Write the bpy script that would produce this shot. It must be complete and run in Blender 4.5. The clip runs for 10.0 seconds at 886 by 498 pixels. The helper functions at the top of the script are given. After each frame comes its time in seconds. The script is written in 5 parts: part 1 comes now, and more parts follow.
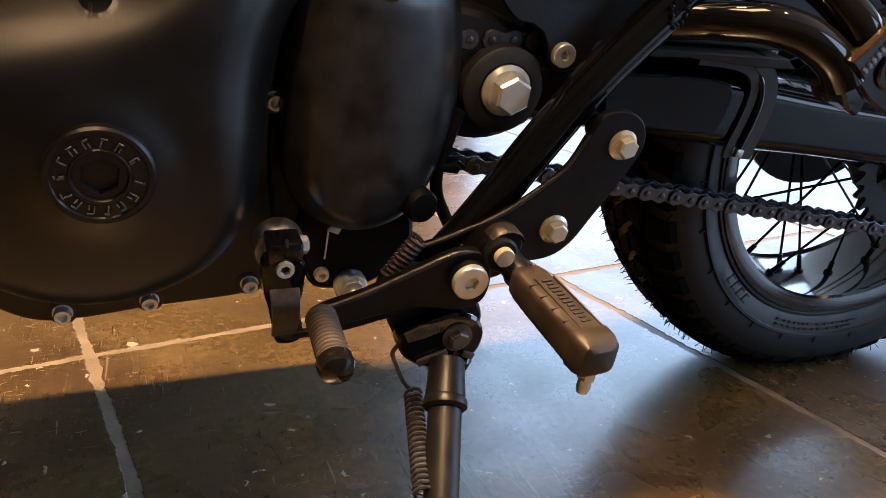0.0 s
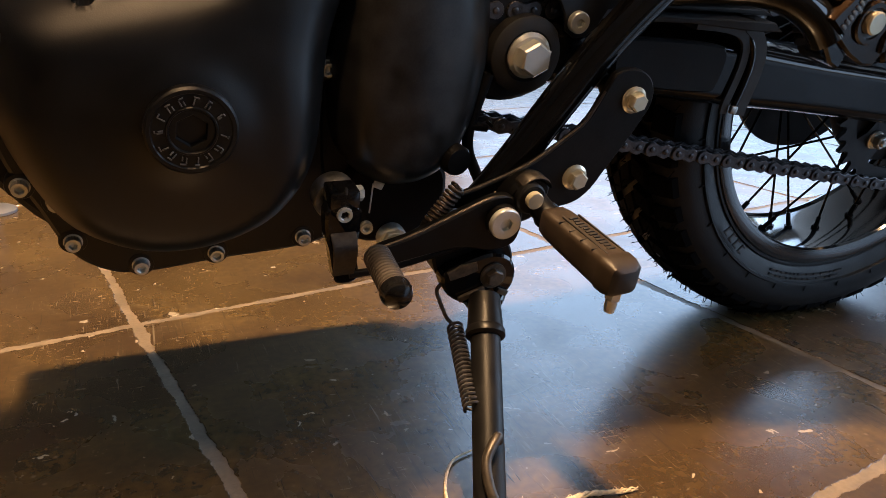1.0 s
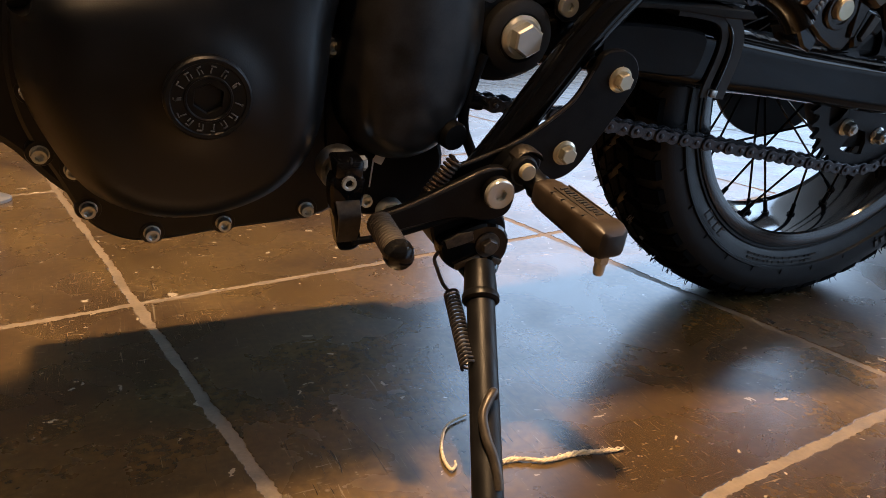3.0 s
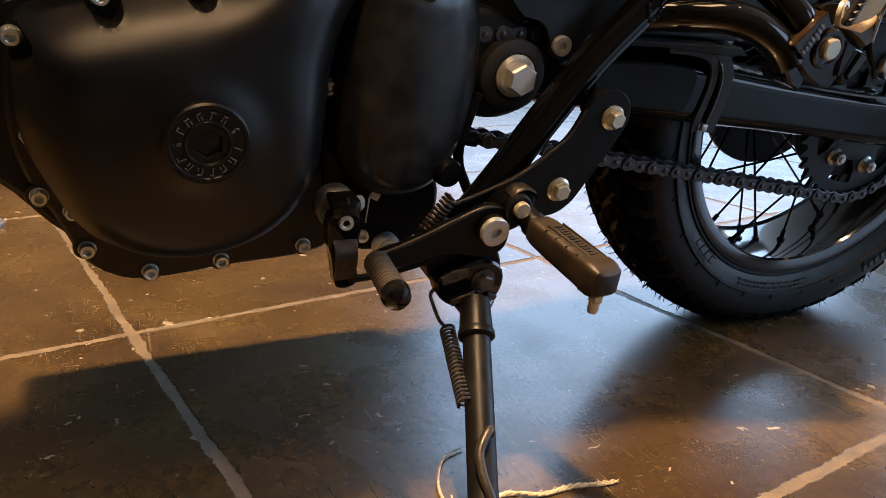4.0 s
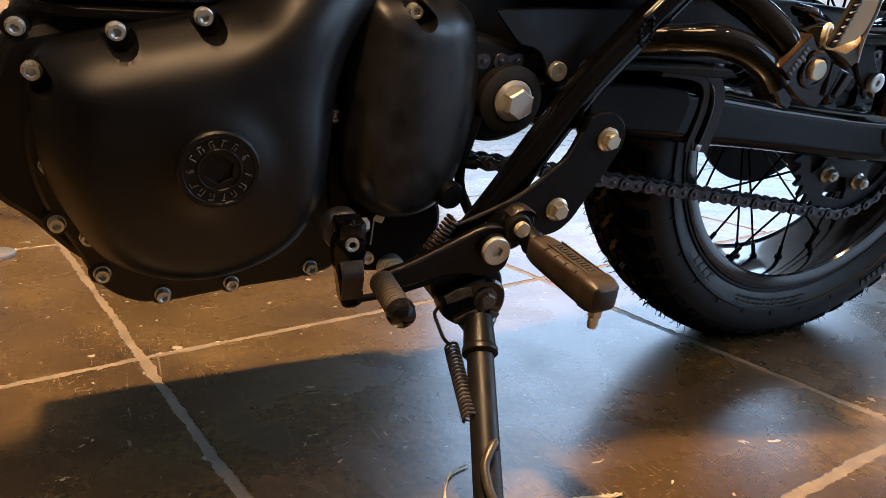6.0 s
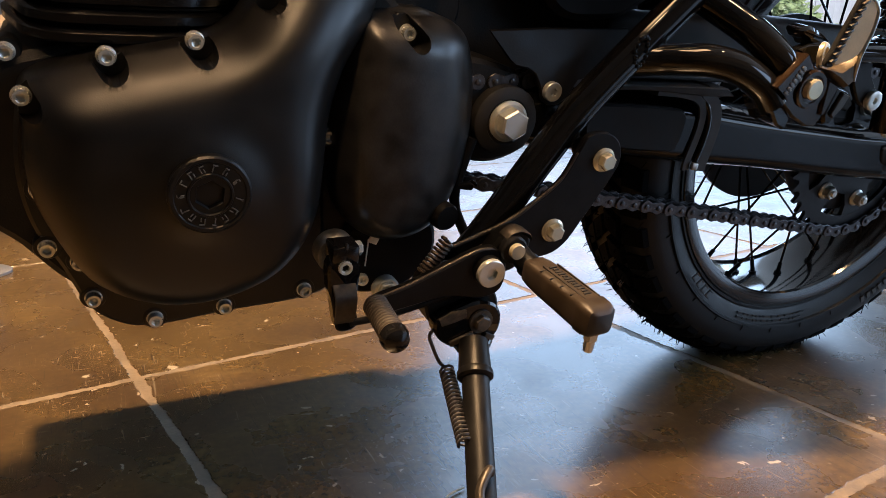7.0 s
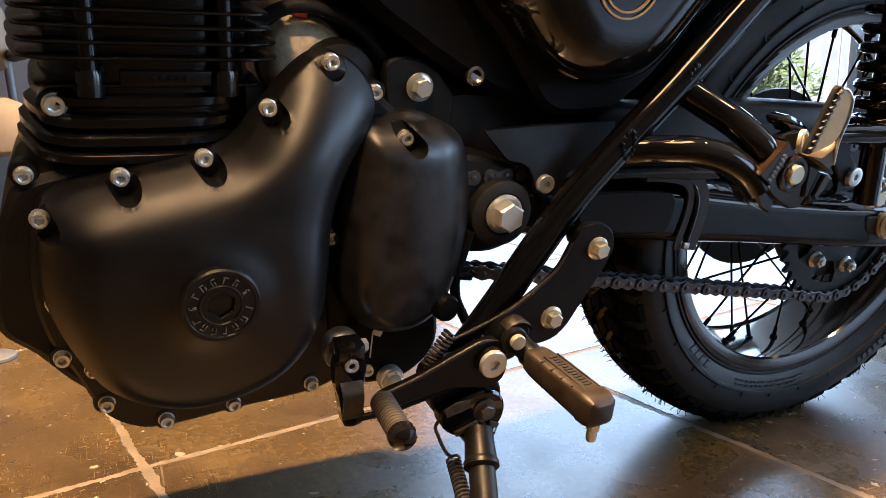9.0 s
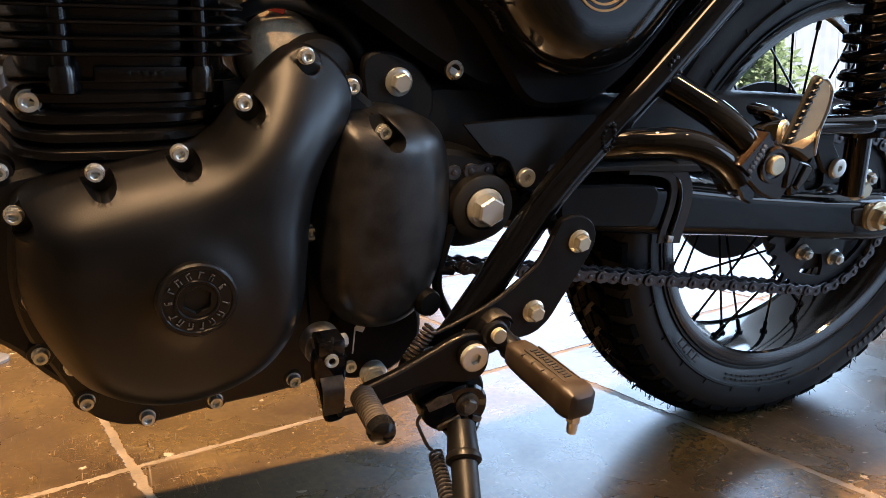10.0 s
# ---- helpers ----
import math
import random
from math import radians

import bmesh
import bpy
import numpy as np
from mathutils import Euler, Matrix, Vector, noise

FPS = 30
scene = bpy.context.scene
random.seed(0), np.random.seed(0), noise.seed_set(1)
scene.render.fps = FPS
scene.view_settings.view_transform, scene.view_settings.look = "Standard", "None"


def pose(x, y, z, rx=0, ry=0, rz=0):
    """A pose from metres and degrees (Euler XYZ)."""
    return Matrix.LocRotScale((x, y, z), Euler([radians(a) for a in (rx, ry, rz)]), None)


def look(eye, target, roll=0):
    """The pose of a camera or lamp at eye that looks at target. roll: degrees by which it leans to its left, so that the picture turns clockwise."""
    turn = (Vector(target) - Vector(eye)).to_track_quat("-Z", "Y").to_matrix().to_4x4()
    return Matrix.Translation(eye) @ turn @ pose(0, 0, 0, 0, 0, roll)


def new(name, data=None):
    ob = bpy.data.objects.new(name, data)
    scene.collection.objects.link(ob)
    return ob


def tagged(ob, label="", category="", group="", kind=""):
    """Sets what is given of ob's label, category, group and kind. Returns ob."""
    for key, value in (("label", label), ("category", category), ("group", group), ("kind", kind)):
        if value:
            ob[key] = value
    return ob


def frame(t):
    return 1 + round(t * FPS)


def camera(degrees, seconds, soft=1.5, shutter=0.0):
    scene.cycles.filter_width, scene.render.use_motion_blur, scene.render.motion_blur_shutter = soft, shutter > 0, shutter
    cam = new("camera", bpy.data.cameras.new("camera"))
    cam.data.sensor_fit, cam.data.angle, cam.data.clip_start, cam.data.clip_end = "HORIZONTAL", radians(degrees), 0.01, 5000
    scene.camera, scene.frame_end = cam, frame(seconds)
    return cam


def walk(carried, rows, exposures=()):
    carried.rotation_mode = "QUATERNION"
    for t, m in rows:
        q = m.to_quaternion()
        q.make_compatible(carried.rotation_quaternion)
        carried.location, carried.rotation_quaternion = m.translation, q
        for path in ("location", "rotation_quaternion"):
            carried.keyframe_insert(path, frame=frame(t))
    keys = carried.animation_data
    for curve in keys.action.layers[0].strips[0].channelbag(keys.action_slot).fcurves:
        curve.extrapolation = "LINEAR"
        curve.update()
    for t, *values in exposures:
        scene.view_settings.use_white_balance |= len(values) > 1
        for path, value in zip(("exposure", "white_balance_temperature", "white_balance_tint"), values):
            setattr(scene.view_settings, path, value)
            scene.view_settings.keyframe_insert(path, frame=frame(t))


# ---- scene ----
cam = camera(59.75, 10.0, 0.5)
LEAN = 11.17
PATH = [
    (0.0, (-0.2365, -0.6402, 0.3891), (0.1265, 0.2337, 0.0660), 3.46),
    (0.5, (-0.2915, -0.6725, 0.3973), (0.0840, 0.1960, 0.0737), 3.34),
    (1.0, (-0.2976, -0.6950, 0.3726), (0.0814, 0.1721, 0.0493), 1.88),
    (1.5, (-0.3002, -0.6885, 0.3823), (0.0787, 0.1789, 0.0597), 1.33),
    (2.0, (-0.2995, -0.7165, 0.3278), (0.0827, 0.1519, 0.0118), 1.82),
    (2.2, (-0.3082, -0.7191, 0.3543), (0.0716, 0.1482, 0.0325), 2.02),
    (3.3, (-0.3243, -0.7280, 0.3553), (0.0843, 0.1299, 0.0438), 2.60),
    (3.5, (-0.3246, -0.7228, 0.3628), (0.0852, 0.1347, 0.0516), 2.62),
    (4.0, (-0.3279, -0.7250, 0.3764), (0.0849, 0.1349, 0.0762), 2.47),
    (4.5, (-0.3353, -0.7332, 0.3789), (0.0782, 0.1292, 0.0870), 2.09),
    (5.0, (-0.3403, -0.7424, 0.3748), (0.0715, 0.1231, 0.0897), 1.75),
    (5.5, (-0.3405, -0.7437, 0.3780), (0.0716, 0.1246, 0.1021), 1.58),
    (6.8, (-0.3262, -0.7391, 0.3770), (0.0846, 0.1351, 0.1180), 1.30),
    (7.0, (-0.3279, -0.7382, 0.3857), (0.0836, 0.1365, 0.1296), 1.24),
    (7.5, (-0.3296, -0.7391, 0.3856), (0.0827, 0.1363, 0.1331), 1.00),
    (8.0, (-0.3334, -0.7487, 0.3999), (0.0800, 0.1278, 0.1530), 0.88),
    (8.5, (-0.3465, -0.7464, 0.4319), (0.0723, 0.1381, 0.2263), 0.11),
    (9.0, (-0.3360, -0.7475, 0.4259), (0.0844, 0.1389, 0.2318), -0.62),
    (9.5, (-0.3211, -0.7526, 0.4220), (0.0990, 0.1348, 0.2317), -0.90),
    (10.0, (-0.3207, -0.7553, 0.4179), (0.0988, 0.1324, 0.2281), -1.25),
]
EXPOSURES = [(t, stops, 6170, 17) for t, stops in ((0.0, 0.54), (0.5, 0.18), (1.0, 0.06), (1.5, 0.06), (2.0, -0.12), (3.5, -0.04), (4.5, 0.08), (5.5, 0.18), (7.0, 0.20), (7.5, 0.22), (8.0, 0.24), (8.5, 0.46), (9.0, 0.74), (10.0, 0.72))]
walk(cam, [(t, look(eye, target, roll)) for t, eye, target, roll in PATH], EXPOSURES)
import collections

# ---- world and lamps ----
world = bpy.data.worlds.new("sky")
scene.world = world
world.use_nodes = True
wn = world.node_tree.nodes
sky = wn.new("ShaderNodeTexSky")
sky.sky_type = "NISHITA"
sky.sun_disc = False
sky.sun_elevation, sky.sun_rotation = radians(60), radians(180)
world.node_tree.links.new(sky.outputs[0], wn["Background"].inputs[0])
wn["Background"].inputs[1].default_value = 0.15
scene.view_settings.exposure = 0.0

WARM = (1.0, 0.63, 0.29)
DAY = (0.54, 0.77, 1.0)


def area_lamp(name, m, sx, sy, watts, colour, spread=180):
    data = bpy.data.lights.new(name, "AREA")
    data.shape, data.size, data.size_y, data.energy, data.color = "RECTANGLE", sx, sy, watts, colour
    data.spread = radians(spread)
    ob = new(name, data)
    ob.matrix_world = m
    return ob


# the sky's light in the upper and lower parts of the north shop window
area_lamp("window_light", look((3.4, 3.28, 2.0), (3.4, 0, 2.0)), 3.7, 1.9, 92, DAY)
area_lamp("window_light", look((3.4, 3.28, 0.68), (3.4, 0, 0.68)), 3.7, 0.66, 24, DAY)
# daylight fill added from the right, through an unseen shop front
area_lamp("added_shop_front_light", look((5.53, -0.1, 1.6), (0, -0.1, 1.6)), 5.6, 2.4, 190, DAY)
# warm fill added overhead for the engine cover's highlight; no such panel is known
area_lamp("added_fill_light", look((-0.5, -1.05, 2.95), (-0.5, -1.049, 0)), 1.2, 0.6, 12, (1.0, 0.56, 0.26))
# daylight fill added from the near side, through an unseen doorway
area_lamp("added_door_light", look((3.8, -3.73, 1.5), (3.8, 0, 1.5)), 2.6, 2.0, 50, DAY)
sun_data = bpy.data.lights.new("sun", "SUN")
sun_data.energy, sun_data.angle, sun_data.color = 5.0, radians(0.53), (1.0, 0.95, 0.88)
sun = new("sun", sun_data)
sun.matrix_world = look((0, -10, 17.3), (0, 0, 0))
# warm ceiling spots: the first casts the bike's shadow, the others are added fills
SPOTS = ((-0.38, -0.35, 990, -0.22, 0.72, 53), (-1.0, 1.6, 60, -0.9, 1.8, 40), (1.1, -1.3, 52, 0.60, -0.05, 24), (-1.0, -2.0, 170, 0.03, 0.39, 11))
for sx, sy, watts, tx, ty, cone in SPOTS:
    data = bpy.data.lights.new("unseen_spot_light", "SPOT")
    data.energy, data.color, data.shadow_soft_size = watts, WARM, 0.08
    data.spot_size, data.spot_blend = radians(cone), 0.4
    lamp = new("unseen_spot_light", data)
    lamp.matrix_world = look((sx, sy, 2.93), (tx, ty + 0.001, 0))


# ---- materials ----
def material(name, base, rough=0.5, metal=0.0, vary=0.25, scale=30.0, bump=0.0, grain=400.0, coat=0.0, rough_vary=0.1, second=None, spec=0.5):
    """A surface with colour variation at two sizes, uneven gloss and fine relief."""
    m = bpy.data.materials.new(name)
    m.use_nodes = True
    t = m.node_tree
    bsdf = t.nodes["Principled BSDF"]
    tc = t.nodes.new("ShaderNodeTexCoord")
    big = t.nodes.new("ShaderNodeTexNoise")
    big.inputs["Scale"].default_value, big.inputs["Detail"].default_value = scale, 6
    small = t.nodes.new("ShaderNodeTexNoise")
    small.inputs["Scale"].default_value, small.inputs["Detail"].default_value = grain, 3
    for n in (big, small):
        t.links.new(tc.outputs["Object"], n.inputs["Vector"])
    mixv = t.nodes.new("ShaderNodeMath")
    mixv.operation = "MULTIPLY_ADD"
    t.links.new(small.outputs[0], mixv.inputs[0])
    mixv.inputs[1].default_value = 0.35
    t.links.new(big.outputs[0], mixv.inputs[2])
    ramp = t.nodes.new("ShaderNodeValToRGB")
    lo = [c * (1 - vary) for c in base]
    hi = list(second) if second else [min(1, c * (1 + vary)) for c in base]
    ramp.color_ramp.elements[0].position, ramp.color_ramp.elements[1].position = 0.45, 0.9
    ramp.color_ramp.elements[0].color, ramp.color_ramp.elements[1].color = (*lo, 1), (*hi, 1)
    t.links.new(mixv.outputs[0], ramp.inputs[0])
    t.links.new(ramp.outputs[0], bsdf.inputs["Base Color"])
    mr = t.nodes.new("ShaderNodeMapRange")
    mr.inputs["From Min"].default_value, mr.inputs["From Max"].default_value = 0.3, 0.7
    mr.inputs["To Min"].default_value, mr.inputs["To Max"].default_value = max(0.02, rough - rough_vary), min(1, rough + rough_vary)
    t.links.new(big.outputs[0], mr.inputs["Value"])
    t.links.new(mr.outputs[0], bsdf.inputs["Roughness"])
    bsdf.inputs["Metallic"].default_value = metal
    bsdf.inputs["Coat Weight"].default_value = coat
    bsdf.inputs["Coat Roughness"].default_value = 0.08
    bsdf.inputs["Specular IOR Level"].default_value = spec
    if bump:
        b = t.nodes.new("ShaderNodeBump")
        b.inputs["Strength"].default_value, b.inputs["Distance"].default_value = bump, 0.0006
        t.links.new(small.outputs[0], b.inputs["Height"])
        t.links.new(b.outputs[0], bsdf.inputs["Normal"])
    return m


SATIN = material("satin_black_engine_paint", (0.0042, 0.0041, 0.0041), 0.37, vary=0.35, scale=40, bump=0.10, grain=1100, rough_vary=0.04, spec=0.50)
DUSTY = material("smudged_satin_black_paint", (0.0045, 0.0045, 0.0047), 0.36, vary=0.3, scale=55, bump=0.1, grain=700, rough_vary=0.07, second=(0.024, 0.024, 0.0245), spec=0.60)
CASE = material("rough_black_casting", (0.005, 0.005, 0.005), 0.6, vary=0.4, scale=50, bump=0.5, grain=700, spec=0.35)
GLOSS = material("gloss_black_frame_paint", (0.005, 0.005, 0.0055), 0.042, vary=0.2, scale=25, bump=0.010, grain=160, coat=0.0, rough_vary=0.02)
# black hanger paint, browned in its colour for the warm light it reflects
WARM_LIT = material("black_hanger_paint_warm_lit", (0.020, 0.012, 0.0075), 0.16, vary=0.3, scale=60, bump=0.03, grain=300, rough_vary=0.05)
PLATE = material("semi_gloss_black_steel", (0.0065, 0.0065, 0.007), 0.42, vary=0.4, scale=60, bump=0.15, grain=600, spec=0.19)
MATT = material("matt_black_plastic", (0.0045, 0.0045, 0.005), 0.55, vary=0.3, scale=60, bump=0.2, grain=700, spec=0.13)
ARMP = material("gloss_black_arm_paint", (0.004, 0.004, 0.0042), 0.10, vary=0.2, scale=25, bump=0.012, grain=120, rough_vary=0.03, spec=0.34)
PANEL = material("gloss_black_side_panel", (0.006, 0.0055, 0.005), 0.10, vary=0.2, scale=12, coat=0.15, rough_vary=0.04)
FIN = material("gloss_black_cylinder_paint", (0.0035, 0.0035, 0.004), 0.20, vary=0.3, scale=60, bump=0.06, grain=800, rough_vary=0.05, spec=0.55)
ZINC = material("zinc_plated_steel", (0.75, 0.76, 0.72), 0.25, 0.62, vary=0.05, scale=150, bump=0.0, grain=900, rough_vary=0.02)
BRASSY = material("yellow_zinc_steel", (0.74, 0.67, 0.50), 0.25, 0.62, vary=0.05, scale=150, bump=0.0, grain=900, rough_vary=0.02)
STEEL = material("dull_steel", (0.48, 0.47, 0.45), 0.35, 1.0, vary=0.3, scale=120, bump=0.2, grain=700)
CHAIN = material("oiled_chain_steel", (0.085, 0.082, 0.088), 0.36, 0.7, vary=0.35, scale=200, bump=0.3, grain=900)
RUBBER = material("black_rubber", (0.010, 0.010, 0.010), 0.66, vary=0.3, scale=80, bump=0.4, grain=800)
SOFT = material("brown_black_footrest_rubber", (0.023, 0.0150, 0.0088), 0.5, vary=0.3, scale=90, bump=0.22, grain=1400)
TYRE = material("tyre_rubber", (0.0045, 0.0045, 0.0048), 0.75, vary=0.35, scale=40, bump=0.4, grain=700, spec=0.05)
SIDEWALL = material("tyre_sidewall_rubber", (0.0085, 0.0085, 0.009), 0.42, vary=0.45, scale=60, bump=0.35, grain=500, spec=0.26)
MOTTLED = material("mottled_black_paint", (0.02, 0.019, 0.018), 0.4, vary=0.3, scale=120, bump=0.3, second=(0.13, 0.105, 0.08))
ALU = material("cast_aluminium", (0.80, 0.66, 0.46), 0.6, 0.1, vary=0.25, scale=120, bump=0.6, grain=900)
PEGFACE = material("machined_tan_footrest", (0.62, 0.46, 0.26), 0.5, 0.0, vary=0.12, scale=60, bump=0.06, grain=900)
ROOT = material("worn_tan_casting", (0.085, 0.064, 0.042), 0.45, 0.3, vary=0.25, scale=80, bump=0.3, grain=700)
RIBBED = material("ribbed_toe_rubber", (0.046, 0.037, 0.029), 0.6, vary=0.3, scale=90, bump=0.5, grain=900)
# worn brown steel, also painted where warm light lies on black plates
CLEVIS = material("worn_and_lit_brown_steel", (0.05, 0.043, 0.036), 0.40, 0.5, vary=0.3, scale=150, bump=0.3)
CRUST = material("crusted_weld_spatter", (0.26, 0.20, 0.13), 0.7, vary=0.5, scale=300, bump=1.0, grain=600)
GOLD = material("gold_ring_print", (0.55, 0.32, 0.12), 0.4, 0.3, vary=0.1)
MARK = material("faint_moulded_marks", (0.06, 0.06, 0.06), 0.5, vary=0.2)
MARKP = material("dark_pressed_marks", (0.010, 0.008, 0.007), 0.7, vary=0.2)
CAPMARK = material("worn_raised_marks", (0.17, 0.17, 0.17), 0.35, 0.4, vary=0.5, scale=250)
STRAP = material("grey_black_strap_rubber", (0.020, 0.020, 0.021), 0.5, vary=0.2, scale=80, bump=0.3)
RUSTY = material("browned_spring_steel", (0.085, 0.064, 0.048), 0.5, 0.6, vary=0.4, scale=150)
WHITE = material("white_paint", (0.78, 0.78, 0.77), 0.5, vary=0.06, scale=8)
STRAW = material("dry_string_fibre", (0.60, 0.49, 0.34), 0.85, vary=0.3, scale=200, bump=0.6)
GROUT = material("tan_cement_grout", (0.175, 0.135, 0.088), 0.6, vary=0.3, scale=40, bump=0.8, grain=250)
WALL = material("warm_beige_wall_paint", (0.11, 0.078, 0.05), 0.7, vary=0.12, scale=3, bump=0.1)
CEIL = material("dim_ceiling_paint", (0.42, 0.38, 0.34), 0.8, vary=0.08, scale=3)
FRAMEW = material("grey_window_frame", (0.30, 0.31, 0.32), 0.4, 0.4, vary=0.1)
FENCE = material("white_corrugated_sheet", (0.42, 0.45, 0.47), 0.5, vary=0.1, scale=6)
LEAF = material("green_leaves", (0.14, 0.22, 0.085), 0.5, vary=0.4, scale=15, second=(0.33, 0.43, 0.18))
EARTH = material("outdoor_concrete", (0.34, 0.33, 0.31), 0.8, vary=0.2, scale=4)
CREAM = material("cream_leatherette", (0.20, 0.155, 0.105), 0.6, vary=0.3, scale=10, bump=0.2)
ORANGE = material("orange_card", (0.60, 0.20, 0.07), 0.55, vary=0.2, scale=10)
GREYP = material("grey_plastic_cover", (0.13, 0.135, 0.145), 0.5, vary=0.15, scale=10)
RED = material("red_label_print", (0.50, 0.07, 0.05), 0.5, vary=0.3, scale=120)
LAMPM = bpy.data.materials.new("lamp_glow")
LAMPM.use_nodes = True
LAMPM.node_tree.nodes["Principled BSDF"].inputs["Emission Color"].default_value = (*WARM, 1)
LAMPM.node_tree.nodes["Principled BSDF"].inputs["Emission Strength"].default_value = 12


def tile_material():
    m = bpy.data.materials.new("polished_brown_stone")
    m.use_nodes = True
    t = m.node_tree
    N, LK = t.nodes.new, t.links.new
    bsdf = t.nodes["Principled BSDF"]
    geo = N("ShaderNodeNewGeometry")
    info = N("ShaderNodeObjectInfo")

    def noise_node(scale, detail, dist=0.0, stretch=None, turn=0.0):
        n = N("ShaderNodeTexNoise")
        n.inputs["Scale"].default_value, n.inputs["Detail"].default_value, n.inputs["Distortion"].default_value = scale, detail, dist
        mp = N("ShaderNodeMapping")
        LK(geo.outputs["Position"], mp.inputs["Vector"])
        if stretch:
            mp.inputs["Scale"].default_value = stretch
        mp.inputs["Rotation"].default_value = (0, 0, turn)
        LK(mp.outputs[0], n.inputs["Vector"])
        return n

    def ramp_node(src, stops):
        r = N("ShaderNodeValToRGB")
        while len(r.color_ramp.elements) < len(stops):
            r.color_ramp.elements.new(0.5)
        for e, (pos, col) in zip(r.color_ramp.elements, stops):
            e.position, e.color = pos, (*col, 1)
        LK(src, r.inputs[0])
        return r

    def mix(fac, a, b, kind="MIX"):
        x = N("ShaderNodeMix")
        x.data_type, x.blend_type = "RGBA", kind
        for src, sock in ((fac, x.inputs["Factor"]), (a, x.inputs[6]), (b, x.inputs[7])):
            if isinstance(src, (float, int)):
                sock.default_value = src
            elif isinstance(src, tuple):
                sock.default_value = (*src, 1)
            else:
                LK(src, sock)
        return x.outputs[2]

    clouds = noise_node(4.0, 8, 0.5)
    fine = noise_node(110.0, 6)
    base = ramp_node(clouds.outputs[0], [(0.28, (0.050, 0.032, 0.0115)), (0.52, (0.090, 0.060, 0.0215)), (0.76, (0.124, 0.083, 0.031))])
    speck = ramp_node(fine.outputs[0], [(0.30, (0.64, 0.63, 0.62)), (0.7, (1.32, 1.30, 1.26))])
    col = mix(1.0, base.outputs[0], speck.outputs[0], "MULTIPLY")
    # faint uneven grain across the stone
    grain = noise_node(15.0, 7, 1.4, (1, 2.2, 1), 0.35)
    gr = ramp_node(grain.outputs[0], [(0.30, (0.90, 0.88, 0.86)), (0.70, (1.08, 1.08, 1.07))])
    col = mix(1.0, col, gr.outputs[0], "MULTIPLY")
    rnd = ramp_node(info.outputs["Random"], [(0.0, (0.9, 0.9, 0.92)), (1.0, (1.1, 1.08, 1.04))])
    col = mix(1.0, col, rnd.outputs[0], "MULTIPLY")
    # dark blotches that run together, painted for patchy shade and reflections under the bike
    blotch = noise_node(2.6, 7, 0.9)
    sr = ramp_node(blotch.outputs[0], [(0.47, (0, 0, 0)), (0.62, (0.68, 0.68, 0.68))])
    col = mix(sr.outputs[0], col, (0.030, 0.017, 0.009))
    # a few short scuffs, dark and pale, gathered in places
    where = noise_node(3.1, 3)
    for stretch, turn, tone, fac, lo in (((46, 5, 1), 0.35, (0.016, 0.012, 0.009), 0.5, 0.71), ((70, 6, 1), -0.25, (0.018, 0.013, 0.010), 0.5, 0.725), ((60, 3, 1), 1.1, (0.25, 0.21, 0.15), 0.45, 0.74), ((5, 64, 1), 0.45, (0.24, 0.20, 0.15), 0.4, 0.74), ((260, 12, 1), 0.8, (0.22, 0.18, 0.12), 0.65, 0.700), ((22, 170, 1), 0.15, (0.22, 0.18, 0.12), 0.65, 0.698), ((150, 20, 1), 1.9, (0.20, 0.17, 0.12), 0.45, 0.70), ((220, 10, 1), -0.6, (0.012, 0.009, 0.007), 0.7, 0.668)):
        sc = noise_node(2.3, 3, 0.9, stretch, turn)
        sum_ = N("ShaderNodeMath")
        sum_.operation = "MULTIPLY_ADD"
        LK(where.outputs[0], sum_.inputs[0])
        sum_.inputs[1].default_value = 0.30
        LK(sc.outputs[0], sum_.inputs[2])
        rr = ramp_node(sum_.outputs[0], [(lo + 0.15, (0, 0, 0)), (lo + 0.175, (fac, fac, fac))])
        col = mix(rr.outputs[0], col, tone)
    # flakes of old paint
    vor = N("ShaderNodeTexVoronoi")
    vor.inputs["Scale"].default_value = 30
    warp = noise_node(45.0, 5)
    wv = N("ShaderNodeVectorMath")
    wv.operation = "MULTIPLY_ADD"
    LK(warp.outputs["Color"], wv.inputs[0])
    wv.inputs[1].default_value = (0.05, 0.05, 0.05)
    LK(geo.outputs["Position"], wv.inputs[2])
    LK(wv.outputs[0], vor.inputs["Vector"])
    gate = noise_node(9.0, 3)
    near = N("ShaderNodeMath")
    near.operation = "MULTIPLY_ADD"
    LK(gate.outputs[0], near.inputs[0])
    near.inputs[1].default_value = -0.17
    LK(vor.outputs["Distance"], near.inputs[2])
    flake = ramp_node(near.outputs[0], [(0.0, (0.75, 0.75, 0.75)), (0.012, (0, 0, 0))])
    col = mix(flake.outputs[0], col, (0.42, 0.36, 0.27))
    # tiny pale and dark grit, in loose patches
    for size, reach, tone in ((170, 0.10, (0.30, 0.25, 0.18)), (110, 0.10, (0.014, 0.011, 0.008)), (75, 0.07, (0.26, 0.21, 0.15))):
        grit = N("ShaderNodeTexVoronoi")
        grit.inputs["Scale"].default_value = size
        LK(geo.outputs["Position"], grit.inputs["Vector"])
        dot = ramp_node(grit.outputs["Distance"], [(reach, (0.6, 0.6, 0.6)), (reach + 0.12, (0, 0, 0))])
        pick = noise_node(size * 0.17, 3)
        on = ramp_node(pick.outputs[0], [(0.58, (0, 0, 0)), (0.68, (1, 1, 1))])
        both = mix(1.0, dot.outputs[0], on.outputs[0], "MULTIPLY")
        col = mix(both, col, tone)
    # small pits and dashes that break the polish
    pits = None
